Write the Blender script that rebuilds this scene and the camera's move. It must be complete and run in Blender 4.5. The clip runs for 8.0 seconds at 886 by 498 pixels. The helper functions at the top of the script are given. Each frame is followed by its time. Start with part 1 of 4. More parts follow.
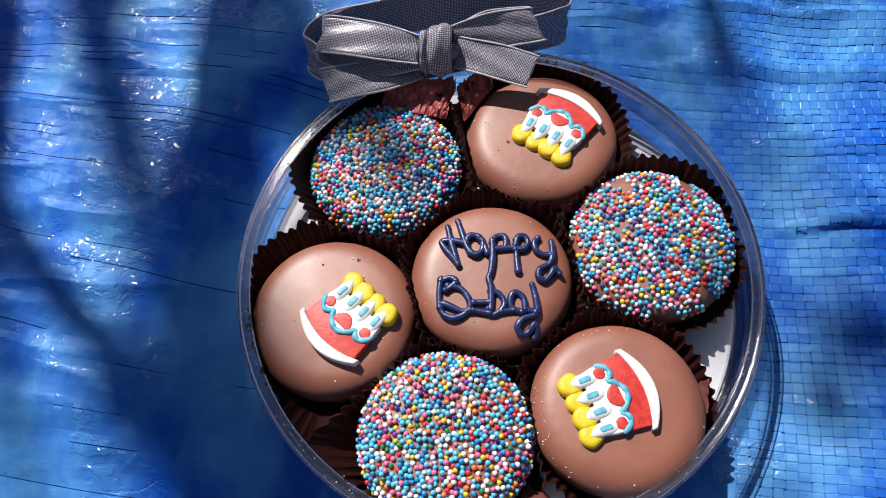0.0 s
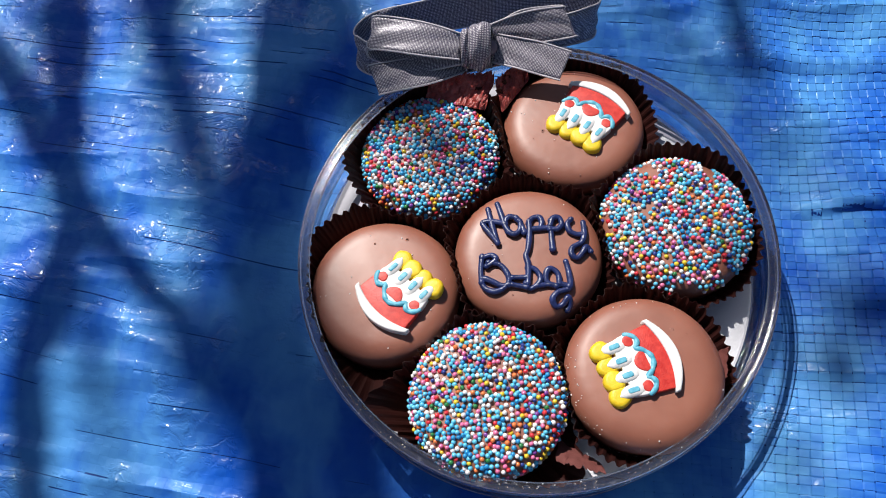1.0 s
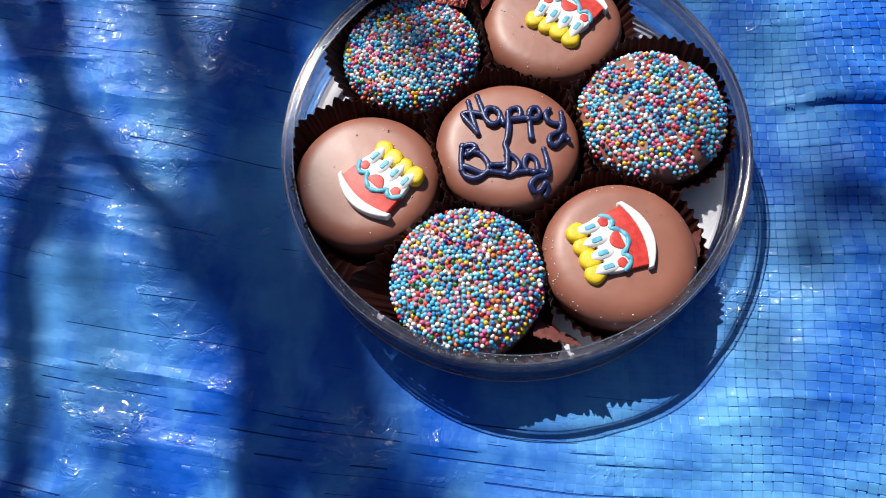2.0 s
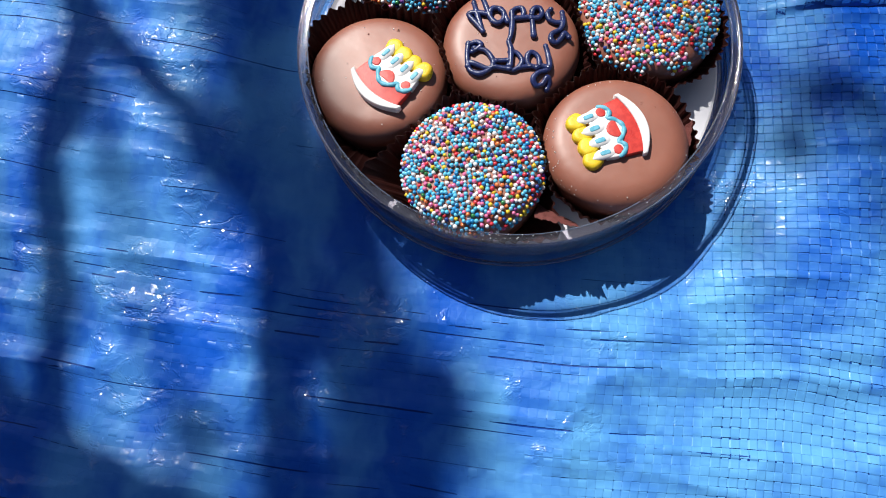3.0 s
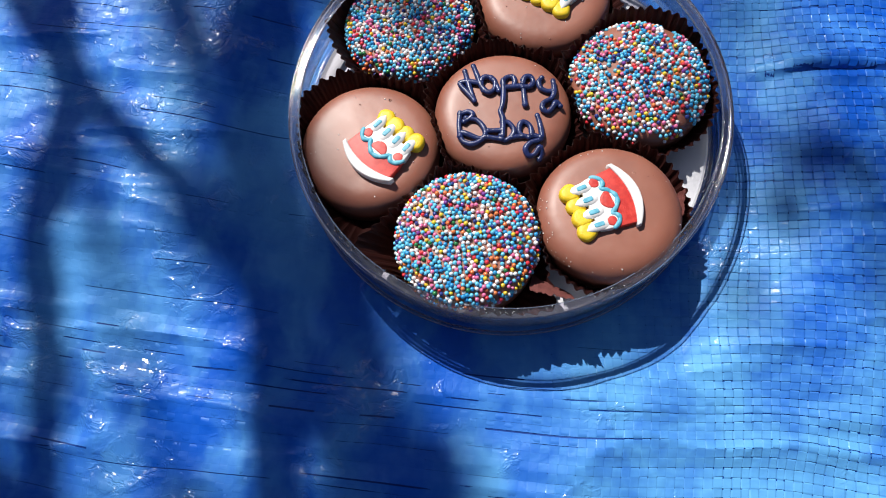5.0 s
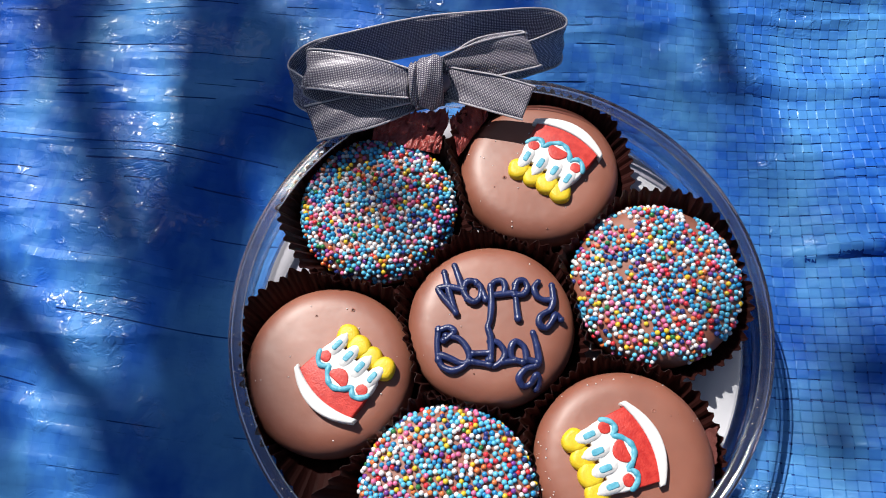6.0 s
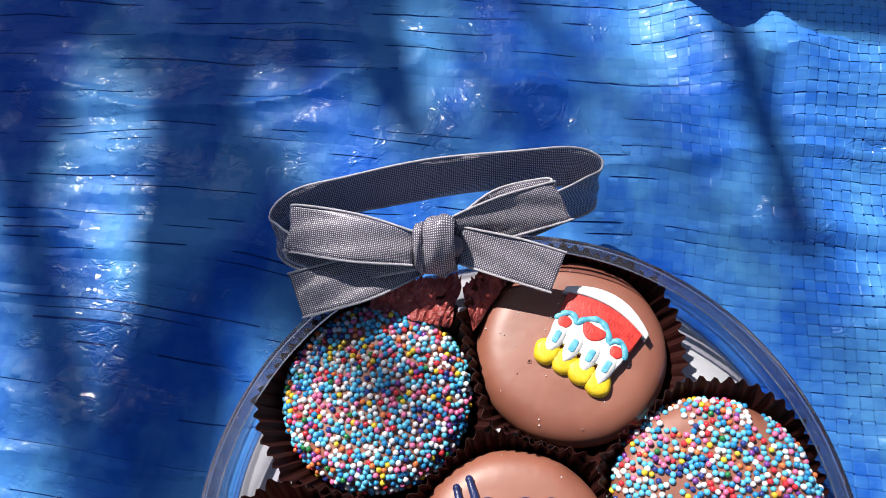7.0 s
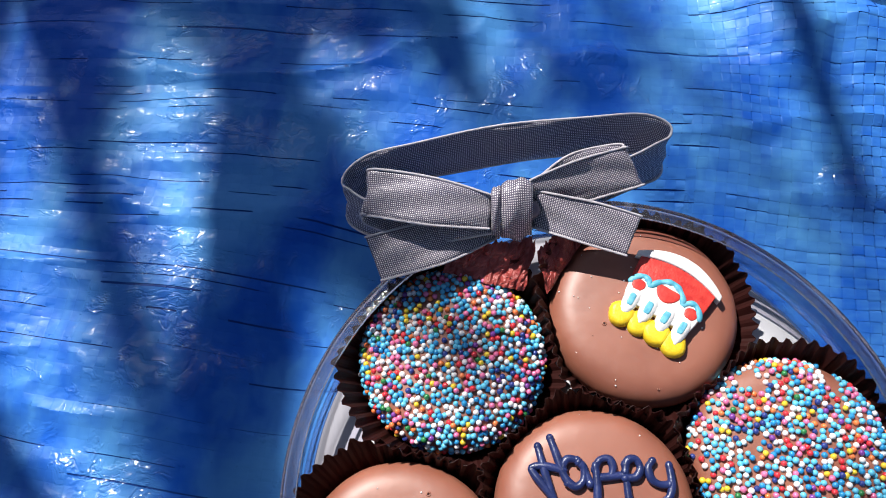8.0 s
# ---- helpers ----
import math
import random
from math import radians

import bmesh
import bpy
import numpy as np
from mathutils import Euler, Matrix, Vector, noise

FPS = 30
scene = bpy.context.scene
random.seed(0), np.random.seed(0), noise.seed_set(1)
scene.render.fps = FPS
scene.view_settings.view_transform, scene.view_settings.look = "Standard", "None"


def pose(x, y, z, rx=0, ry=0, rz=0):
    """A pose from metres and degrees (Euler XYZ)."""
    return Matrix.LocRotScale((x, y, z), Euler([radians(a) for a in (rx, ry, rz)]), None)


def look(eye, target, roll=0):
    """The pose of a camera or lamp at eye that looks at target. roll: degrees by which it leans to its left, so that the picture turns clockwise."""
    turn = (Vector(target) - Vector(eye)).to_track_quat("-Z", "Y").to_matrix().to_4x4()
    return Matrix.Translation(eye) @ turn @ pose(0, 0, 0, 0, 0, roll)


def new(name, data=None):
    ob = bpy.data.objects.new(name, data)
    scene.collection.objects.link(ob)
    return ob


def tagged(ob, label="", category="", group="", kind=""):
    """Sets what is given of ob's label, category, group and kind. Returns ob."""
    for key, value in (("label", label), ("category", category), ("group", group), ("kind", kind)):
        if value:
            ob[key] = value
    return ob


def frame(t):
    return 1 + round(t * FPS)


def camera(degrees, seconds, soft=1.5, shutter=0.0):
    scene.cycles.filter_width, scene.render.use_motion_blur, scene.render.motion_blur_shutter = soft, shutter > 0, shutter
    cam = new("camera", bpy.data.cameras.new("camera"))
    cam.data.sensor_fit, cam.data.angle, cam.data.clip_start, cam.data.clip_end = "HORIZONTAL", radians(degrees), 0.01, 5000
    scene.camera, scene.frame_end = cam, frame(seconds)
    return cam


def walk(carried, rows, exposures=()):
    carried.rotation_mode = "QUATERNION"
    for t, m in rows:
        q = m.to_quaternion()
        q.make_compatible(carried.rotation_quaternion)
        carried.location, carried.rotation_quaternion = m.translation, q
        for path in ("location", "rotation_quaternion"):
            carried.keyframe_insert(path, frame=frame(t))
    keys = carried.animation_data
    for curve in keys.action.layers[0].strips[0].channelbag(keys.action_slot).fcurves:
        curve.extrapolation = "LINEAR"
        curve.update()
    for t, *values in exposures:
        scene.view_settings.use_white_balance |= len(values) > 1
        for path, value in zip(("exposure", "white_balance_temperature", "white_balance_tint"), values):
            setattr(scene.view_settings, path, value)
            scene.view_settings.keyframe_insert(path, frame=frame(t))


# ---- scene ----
cam = camera(60.0, 8.0, soft=1.0)
PATH = [
    (0, (0.0014, -0.1019, 0.2588), (-0.0224, 0.0234, -0.0127), -5.92),
    (0.2, (-0.0083, -0.1170, 0.2881), (-0.0288, 0.0117, 0.0179), -4.56),
    (0.5, (-0.0033, -0.1199, 0.2921), (-0.0443, 0.0019, 0.0210), -13.60),
    (0.8, (-0.0029, -0.1139, 0.2848), (-0.0369, 0.0049, 0.0114), -10.88),
    (1, (-0.0032, -0.1154, 0.2806), (-0.0353, 0.0047, 0.0076), -9.80),
    (1.5, (0.0007, -0.1239, 0.2832), (-0.0323, -0.0064, 0.0092), -11.23),
    (1.8, (0.0039, -0.1381, 0.2788), (-0.0254, -0.0189, 0.0050), -9.18),
    (2, (0.0037, -0.1455, 0.2740), (-0.0249, -0.0347, -0.0033), -9.70),
    (2.2, (0.0039, -0.1563, 0.2720), (-0.0243, -0.0485, -0.0065), -9.51),
    (3.3, (0.0043, -0.1773, 0.2870), (-0.0224, -0.0860, 0.0025), -11.39),
    (3.5, (0.0035, -0.1752, 0.2883), (-0.0222, -0.0851, 0.0033), -10.93),
    (4, (0.0036, -0.1760, 0.2886), (-0.0221, -0.0827, 0.0046), -10.22),
    (4.2, (0.0034, -0.1756, 0.2896), (-0.0234, -0.0823, 0.0057), -10.89),
    (5.3, (-0.0006, -0.1387, 0.2850), (-0.0221, -0.0340, 0.0047), -8.01),
    (5.5, (-0.0016, -0.1217, 0.2792), (-0.0220, -0.0173, -0.0013), -7.48),
    (5.7, (0.0001, -0.1017, 0.2738), (-0.0205, 0.0112, -0.0034), -7.25),
    (6, (0.0004, -0.0721, 0.2618), (-0.0226, 0.0384, -0.0162), -8.51),
    (6.3, (-0.0069, -0.0430, 0.2537), (-0.0268, 0.0725, -0.0224), -6.38),
    (6.5, (-0.0056, -0.0187, 0.2513), (-0.0307, 0.0937, -0.0257), -9.36),
    (7, (-0.0063, -0.0062, 0.2397), (-0.0326, 0.1073, -0.0368), -9.72),
    (7.5, (-0.0062, -0.0070, 0.2411), (-0.0351, 0.1050, -0.0357), -10.87),
    (7.8, (-0.0189, -0.0104, 0.2399), (-0.0390, 0.1019, -0.0375), -6.67),
    (8, (-0.0311, -0.0152, 0.2409), (-0.0521, 0.0942, -0.0376), -7.64),
]
walk(cam, [(t, look(eye, target, roll)) for t, eye, target, roll in PATH], [(0.0, 0.14), (2.0, 0.14), (3.5, 0.20), (4.2, 0.20), (5.5, 0.14), (6.0, 0.14), (7.0, 0.44), (8.0, 0.46)])

# ---------------------------------------------------------------- light
SUN = Vector((-0.390, 0.494, 0.776)).normalized()
world = bpy.data.worlds.new("sky")
scene.world = world
world.use_nodes = True
wn = world.node_tree
sky = wn.nodes.new("ShaderNodeTexSky")
sky.sky_type = "NISHITA"
sky.sun_disc = False
sky.sun_elevation = math.asin(SUN.z)
sky.sun_rotation = math.atan2(SUN.x, SUN.y)
wn.links.new(sky.outputs[0], wn.nodes["Background"].inputs[0])
wn.nodes["Background"].inputs[1].default_value = 0.046

lamp = bpy.data.lights.new("sun", "SUN")
lamp.energy, lamp.angle, lamp.color = 5.0, radians(0.55), (1.0, 0.965, 0.91)
sun = new("sun", lamp)
sun.matrix_world = look(SUN * 6, (0, 0, 0))


# ---------------------------------------------------------------- materials
class Nodes:
    """A short hand for the nodes of one material."""

    def __init__(self, name):
        self.mat = bpy.data.materials.new(name)
        self.mat.use_nodes = True
        self.tree = self.mat.node_tree
        self.bsdf = self.tree.nodes["Principled BSDF"]
        self.out = self.tree.nodes["Material Output"]

    def add(self, kind, *ins, **props):
        n = self.tree.nodes.new("ShaderNode" + kind)
        if "operation" in props:
            n.operation = props["operation"]
        if "data_type" in props:
            n.data_type, n.blend_type = props["data_type"], props["blend_type"]
        if "interpolation_type" in props:
            n.interpolation_type = props["interpolation_type"]
        if "noise_dimensions" in props:
            n.noise_dimensions = props["noise_dimensions"]
        if "feature" in props:
            n.feature = props["feature"]
        if "rotation_type" in props:
            n.rotation_type = props["rotation_type"]
        for k, v in enumerate(ins):
            self.set(n.inputs[k], v)
        return n

    def set(self, socket, v):
        if isinstance(v, bpy.types.NodeSocket):
            self.tree.links.new(v, socket)
        elif isinstance(v, bpy.types.Node):
            self.tree.links.new(v.outputs[0], socket)
        elif v is not None:
            socket.default_value = v

    def math(self, op, a, b=0.0, c=0.0):
        return self.add("Math", a, b, c, operation=op).outputs[0]

    def vec(self, op, a, b):
        n = self.add("VectorMath", operation=op)
        self.set(n.inputs[0], a)
        if op == "SCALE":
            self.set(n.inputs["Scale"], b)
        else:
            self.set(n.inputs[1], b)
        return n.outputs[0]

    def noise(self, co, scale, detail=3.0, rough=0.55):
        n = self.add("TexNoise")
        self.set(n.inputs["Vector"], co)
        n.inputs["Scale"].default_value = scale
        n.inputs["Detail"].default_value = detail
        n.inputs["Roughness"].default_value = rough
        return n.outputs[0]

    def ramp(self, fac, lo, hi, a=0.0, b=1.0):
        n = self.add("MapRange", fac, lo, hi, a, b, interpolation_type="SMOOTHSTEP")
        return n.outputs[0]

    def mix(self, fac, a, b, how="MIX"):
        n = self.add("Mix", data_type="RGBA", blend_type=how)
        self.set(n.inputs[0], fac)
        self.set(n.inputs[6], a)
        self.set(n.inputs[7], b)
        return n.outputs[2]

    def bump(self, height, strength, distance, under=None):
        n = self.add("Bump")
        n.inputs["Strength"].default_value = strength
        n.inputs["Distance"].default_value = distance
        self.set(n.inputs["Height"], height)
        self.set(n.inputs["Normal"], under)
        return n.outputs[0]

    def put(self, **ins):
        for k, v in ins.items():
            self.set(self.bsdf.inputs[k.replace("_", " ")], v)
        return self.mat

    def place(self, which="Object"):
        return self.add("TexCoord").outputs[which]


def rgb(r, g, b):
    return (r, g, b, 1.0)


# where the film is crumpled: x, y, radius
CRUMPLED = [
    (-0.137, -0.109, 0.018), (-0.116, -0.078, 0.02), (-0.141, -0.149, 0.016), (-0.19, -0.095, 0.016), (-0.202, -0.021, 0.016), (-0.048, -0.111, 0.022),
    (0.082, -0.05, 0.018), (0.034, -0.142, 0.014), (-0.14, -0.008, 0.016), (-0.095, 0.16, 0.018), (-0.134, 0.148, 0.024), (-0.137, 0.068, 0.016),
    (-0.132, 0.034, 0.02), (0.081, 0.104, 0.014), (-0.107, 0.11, 0.018), (0.084, 0.1, 0.02), (-0.135, 0.052, 0.018), (-0.136, 0.033, 0.016),
    (0.108, 0.125, 0.014),
]


def make_tarp(name, woven):
    """Blue polyethylene film: glossy, scuffed and crumpled. woven: for the tapes, of which each has a tone of its own."""
    n = Nodes(name)
    co = n.place()
    where = n.add("SeparateXYZ", co)
    # the film lies loose on one side and clings to the weave on the other
    cling = n.ramp(where.outputs[0], -0.03, 0.09)
    warp = n.vec("SCALE", n.add("TexNoise", co, 0.0, 55.0, 3.0).outputs[1], 0.016)
    p = n.vec("ADD", co, warp)
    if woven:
        # drawn-out light and dark blotches paint the shading of folds into the blue
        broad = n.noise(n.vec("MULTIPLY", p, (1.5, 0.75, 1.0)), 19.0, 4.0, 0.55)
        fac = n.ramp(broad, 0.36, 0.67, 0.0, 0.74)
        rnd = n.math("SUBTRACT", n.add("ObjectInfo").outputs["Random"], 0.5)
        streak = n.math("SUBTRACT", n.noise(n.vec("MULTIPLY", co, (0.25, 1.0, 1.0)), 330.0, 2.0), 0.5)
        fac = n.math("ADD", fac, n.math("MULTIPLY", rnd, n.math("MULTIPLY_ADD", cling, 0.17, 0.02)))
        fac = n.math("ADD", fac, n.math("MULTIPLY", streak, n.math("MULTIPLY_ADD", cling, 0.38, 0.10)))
        # lighter towards the front corner: bright sun there is painted into the blue
        painted_glare = n.math("MULTIPLY", n.ramp(where.outputs[1], -0.14, -0.02, 1.0, 0.0), n.ramp(where.outputs[0], -0.04, 0.06))
        fac = n.math("ADD", fac, n.math("MULTIPLY", painted_glare, 0.42))
        # lighter at the back corner: sunlight on the film is put into its colour
        painted_sun = n.math("MULTIPLY", n.ramp(where.outputs[1], 0.04, 0.11), n.ramp(where.outputs[0], 0.02, 0.10))
        fac = n.math("ADD", fac, n.math("MULTIPLY", painted_sun, 0.32))
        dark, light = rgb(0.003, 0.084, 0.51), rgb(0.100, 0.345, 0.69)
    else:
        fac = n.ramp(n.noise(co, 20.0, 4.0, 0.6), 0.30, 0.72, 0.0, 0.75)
        # darker than the tapes: the shade in their gaps is painted into this sheet
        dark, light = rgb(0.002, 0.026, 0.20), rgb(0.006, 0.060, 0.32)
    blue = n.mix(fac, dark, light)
    film = n.noise(n.vec("MULTIPLY", p, (1.0, 1.5, 1.0)), 42.0, 3.0, 0.5)
    ridge = n.math("ABSOLUTE", n.math("SUBTRACT", n.noise(n.vec("MULTIPLY", p, (0.7, 1.5, 1.0)), 75.0, 4.0, 0.55), 0.5))
    crease = n.ramp(ridge, 0.0, 0.045)
    field = n.math("MULTIPLY", n.noise(p, 60.0, 4.0, 0.65), 0.9)
    for x, y, r in CRUMPLED:
        d = n.add("VectorMath", n.vec("MULTIPLY", co, (1.0, 1.35, 0.0)), (x, y * 1.35, 0.0), operation="DISTANCE").outputs[1]
        field = n.math("ADD", field, n.ramp(d, 0.0, r, 0.34, 0.0))
    field = n.math("ADD", field, n.math("MULTIPLY_ADD", cling, -0.07, 0.07))
    patch = n.ramp(field, 0.56, 0.69)
    lay = n.bump(film, 0.30, 0.0040)
    low = n.bump(n.math("MULTIPLY", crease, patch), 0.30, 0.0010, lay)
    # small flat facets of the crumpled film, each tilted its own way
    cells = n.add("TexVoronoi", n.vec("MULTIPLY", p, (0.55, 1.0, 1.0)))
    cells.inputs["Scale"].default_value = 620.0
    tilt = n.vec("SCALE", n.vec("SUBTRACT", cells.outputs["Color"], (0.5, 0.5, 0.5)), n.math("MULTIPLY", patch, 0.62))
    high = n.add("VectorMath", n.vec("ADD", low, tilt), operation="NORMALIZE").outputs[0]
    rough = n.math("MULTIPLY_ADD", n.noise(co, 120.0, 3.0), 0.18, 0.38)
    coat = n.math("MULTIPLY_ADD", patch, 0.98, 0.02)
    return n.put(Base_Color=blue, Roughness=rough, Normal=low, IOR=1.52, Coat_Weight=coat, Coat_Roughness=0.13, Coat_Normal=high, Specular_Tint=rgb(0.55, 0.85, 1.0), Specular_IOR_Level=0.28)


def make_chocolate():
    n = Nodes("milk_chocolate")
    co = n.place()
    r = n.add("ObjectInfo").outputs["Random"]
    co = n.vec("ADD", co, n.vec("SCALE", n.add("CombineXYZ", r, r, r), 0.7))
    broad, fine = n.noise(co, 45.0, 3.0), n.noise(co, 600.0, 3.0)
    base = n.mix(n.ramp(broad, 0.3, 0.7), rgb(0.258, 0.087, 0.054), rgb(0.322, 0.115, 0.072))
    bloom = n.ramp(n.noise(co, 140.0, 4.0, 0.7), 0.60, 0.78, 0.0, 0.10)
    base = n.mix(bloom, base, rgb(0.42, 0.24, 0.16))
    lay = n.bump(broad, 0.20, 0.003)
    lay = n.bump(n.noise(co, 150.0, 2.0), 0.07, 0.0010, lay)
    lay = n.bump(fine, 0.05, 0.0004, lay)
    return n.put(Base_Color=base, Roughness=n.math("MULTIPLY_ADD", n.noise(co, 90.0), 0.14, 0.44), Normal=lay, Specular_IOR_Level=0.75,
                 Coat_Weight=0.09, Coat_Roughness=0.34, Subsurface_Weight=0.12, Subsurface_Radius=(0.004, 0.0015, 0.0008), Subsurface_Scale=0.5)


def make_paper():
    n = Nodes("brown_waxed_paper")
    co = n.place()
    grain = n.noise(co, 900.0, 3.0)
    base = n.mix(n.noise(co, 60.0), rgb(0.014, 0.004, 0.003), rgb(0.038, 0.007, 0.006))
    m = n.put(Base_Color=base, Roughness=0.55, Specular_IOR_Level=0.25, Normal=n.bump(grain, 0.25, 0.0003))
    # thin paper lets a little red light through
    thin = n.add("BsdfTranslucent", rgb(0.60, 0.12, 0.10))
    both = n.add("MixShader", 0.09, n.bsdf.outputs[0], thin.outputs[0])
    n.set(n.out.inputs[0], both.outputs[0])
    return m


def make_clear(name, tint, gloss, rough=0.05, bumpy=0.0, haze_=0.0, scuffs=0.13):
    """Thin clear plastic: light goes straight through, the surface shines."""
    n = Nodes(name)
    co = n.place()
    scuff = n.noise(co, 260.0, 4.0, 0.65)
    lay = n.bump(scuff, bumpy, 0.0008) if bumpy else None
    see = n.add("BsdfTransparent", tint)
    shine = n.add("BsdfGlossy", rgb(1, 1, 1))
    shine.inputs["Roughness"].default_value = rough
    n.set(shine.inputs["Normal"], lay)
    fres = n.add("Fresnel")
    fres.inputs["IOR"].default_value = 1.5
    n.set(fres.inputs["Normal"], lay)
    fac = n.math("MULTIPLY", fres.outputs[0], gloss)
    clear = n.add("MixShader", fac, see.outputs[0], shine.outputs[0])
    scuffed = n.add("BsdfDiffuse", rgb(0.55, 0.55, 0.62))
    haze = n.math("MULTIPLY_ADD", n.ramp(scuff, 0.55, 0.76), scuffs, haze_)
    both = n.add("MixShader", haze, clear.outputs[0], scuffed.outputs[0])
    n.set(n.out.inputs[0], both.outputs[0])
    return n.mat


def make_balls():
    """Sugar balls: each takes one of the mix's colours."""
    mats = []
    for island in (False, True):
        n = Nodes("sugar_ball_mix" if island else "sugar_ball")
        r = n.add("NewGeometry").outputs["Random Per Island"] if island else n.add("ObjectInfo").outputs["Random"]
        ramp = n.add("ValToRGB", r)
        cr = ramp.color_ramp
        cr.interpolation = "CONSTANT"
        mix = [(0.0, (0.13, 0.54, 0.77)), (0.32, (0.025, 0.27, 0.57)), (0.43, (0.86, 0.83, 0.83)), (0.65, (0.80, 0.55, 0.04)), (0.69, (0.78, 0.20, 0.06)),
               (0.735, (0.66, 0.035, 0.05)), (0.80, (0.78, 0.18, 0.36)), (0.915, (0.03, 0.05, 0.24)), (0.955, (0.03, 0.20, 0.06)), (0.98, (0.20, 0.05, 0.30))]
        for k, (at, c) in enumerate(mix):
            e = cr.elements[0] if k == 0 else cr.elements.new(at)
            e.position, e.color = at, rgb(*c)
        while len(cr.elements) > len(mix):
            cr.elements.remove(cr.elements[-1])
        mats.append(n.put(Base_Color=ramp.outputs[0], Roughness=0.24, Specular_IOR_Level=0.7, Subsurface_Weight=0.10, Subsurface_Radius=(0.0006, 0.0006, 0.0006), Subsurface_Scale=0.5))
    return mats


def make_sugar(name, a, b, gloss=0.45):
    """Moulded icing sugar: matt and faintly grainy."""
    n = Nodes(name)
    co = n.place()
    grain = n.noise(co, 1500.0, 3.0)
    blot = n.noise(co, 350.0, 3.0)
    return n.put(Base_Color=n.mix(n.ramp(blot, 0.35, 0.68), rgb(*a), rgb(*b)), Roughness=gloss, Normal=n.bump(grain, 0.35, 0.0004),
                 Subsurface_Weight=0.15, Subsurface_Radius=(0.001, 0.001, 0.001), Subsurface_Scale=0.5)


def make_ribbon():
    n = Nodes("silver_mesh_ribbon")
    uv = n.place("UV")
    s = n.add("SeparateXYZ", uv)
    pitch = 0.00058
    u = n.math("MULTIPLY", s.outputs[0], math.pi / pitch)
    v = n.math("MULTIPLY", s.outputs[1], math.pi / pitch)
    dots = n.math("MULTIPLY", n.math("SINE", n.math("ADD", u, v)), n.math("SINE", n.math("SUBTRACT", u, v)))
    knob = n.ramp(dots, 0.24, 0.60)
    wear = n.noise(n.place(), 300.0, 3.0)
    col = n.mix(knob, rgb(0.150, 0.130, 0.185), n.mix(wear, rgb(0.93, 0.88, 0.91), rgb(0.98, 0.95, 0.97)))
    n.put(Base_Color=col, Metallic=0.10, Roughness=0.38, Normal=n.bump(knob, 1.0, 0.0004))
    see = n.add("BsdfTransparent", rgb(0.9, 0.9, 0.95))
    solid = n.ramp(knob, 0.0, 0.45, 0.84, 1.0)
    both = n.add("MixShader", solid, see.outputs[0], n.bsdf.outputs[0])
    n.set(n.out.inputs[0], both.outputs[0])
    return n.mat


def make_plain(name, a, b, rough, scale, bump=0.3, depth=0.001, metal=0.0):
    n = Nodes(name)
    co = n.place()
    t = n.noise(co, scale, 4.0)
    return n.put(Base_Color=n.mix(t, rgb(*a), rgb(*b)), Roughness=rough, Metallic=metal, Normal=n.bump(n.noise(co, scale * 6, 3.0), bump, depth))


FILM = make_tarp("gap_shade_film", False)
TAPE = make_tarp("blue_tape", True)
CHOC = make_chocolate()
PAPER = make_paper()
CLEAR = make_clear("clear_plastic", rgb(0.96, 0.95, 0.97), 0.65, 0.04, 0.10, 0.0, 0.04)
RIM = make_clear("thick_clear_plastic", rgb(0.90, 0.88, 0.93), 1.0, 0.08, 0.18, 0.03)
BALL, BALL_MIX = make_balls()
WHITE = make_sugar("white_sugar", (0.74, 0.72, 0.71), (0.83, 0.81, 0.80))
RED = make_sugar("red_sugar", (0.52, 0.022, 0.018), (0.66, 0.05, 0.035))
YELLOW = make_sugar("yellow_sugar", (0.78, 0.52, 0.012), (0.84, 0.62, 0.03))
SKYBLUE = make_sugar("blue_sugar", (0.07, 0.36, 0.50), (0.18, 0.52, 0.66))
NAVY = make_sugar("navy_icing", (0.012, 0.020, 0.085), (0.022, 0.034, 0.13), 0.30)
# lighter copies of the cup paper, with sunlight painted into their reddish colours
SUNLIT_PAPER = make_plain("sunlit_red_brown_paper", (0.16, 0.012, 0.012), (0.52, 0.105, 0.088), 0.32, 330.0, 0.5, 0.0006)
SUNLIT_PINK_PAPER = make_plain("sunlit_pinkish_paper", (0.07, 0.018, 0.016), (0.27, 0.095, 0.085), 0.45, 330.0, 0.5, 0.0006)
RIBBON = make_ribbon()
CORD = make_plain("silver_cord", (0.42, 0.39, 0.44), (0.68, 0.64, 0.68), 0.50, 900.0, 0.7, 0.0005, 0.1)
CARD = make_plain("white_card", (0.58, 0.58, 0.63), (0.66, 0.66, 0.70), 0.35, 40.0, 0.15, 0.0004)
BARK = make_plain("bark", (0.06, 0.045, 0.03), (0.13, 0.10, 0.07), 0.9, 30.0, 0.8, 0.01)
LEAF = make_plain("leaf", (0.04, 0.09, 0.02), (0.08, 0.15, 0.04), 0.5, 40.0)
SOIL = make_plain("dry_soil", (0.10, 0.075, 0.05), (0.20, 0.16, 0.11), 0.95, 6.0, 0.8, 0.02)


# ---------------------------------------------------------------- mesh helpers
def part(name, bm, material, parent=None, label="", smooth=True):
    """One mesh object out of a bmesh, under its thing."""
    me = bpy.data.meshes.new(name)
    bmesh.ops.recalc_face_normals(bm, faces=bm.faces)
    bm.to_mesh(me)
    bm.free()
    me.materials.append(material)
    if smooth:
        me.polygons.foreach_set("use_smooth", [True] * len(me.polygons))
    ob = new(name, me)
    ob.parent = parent
    return tagged(ob, label) if label else ob


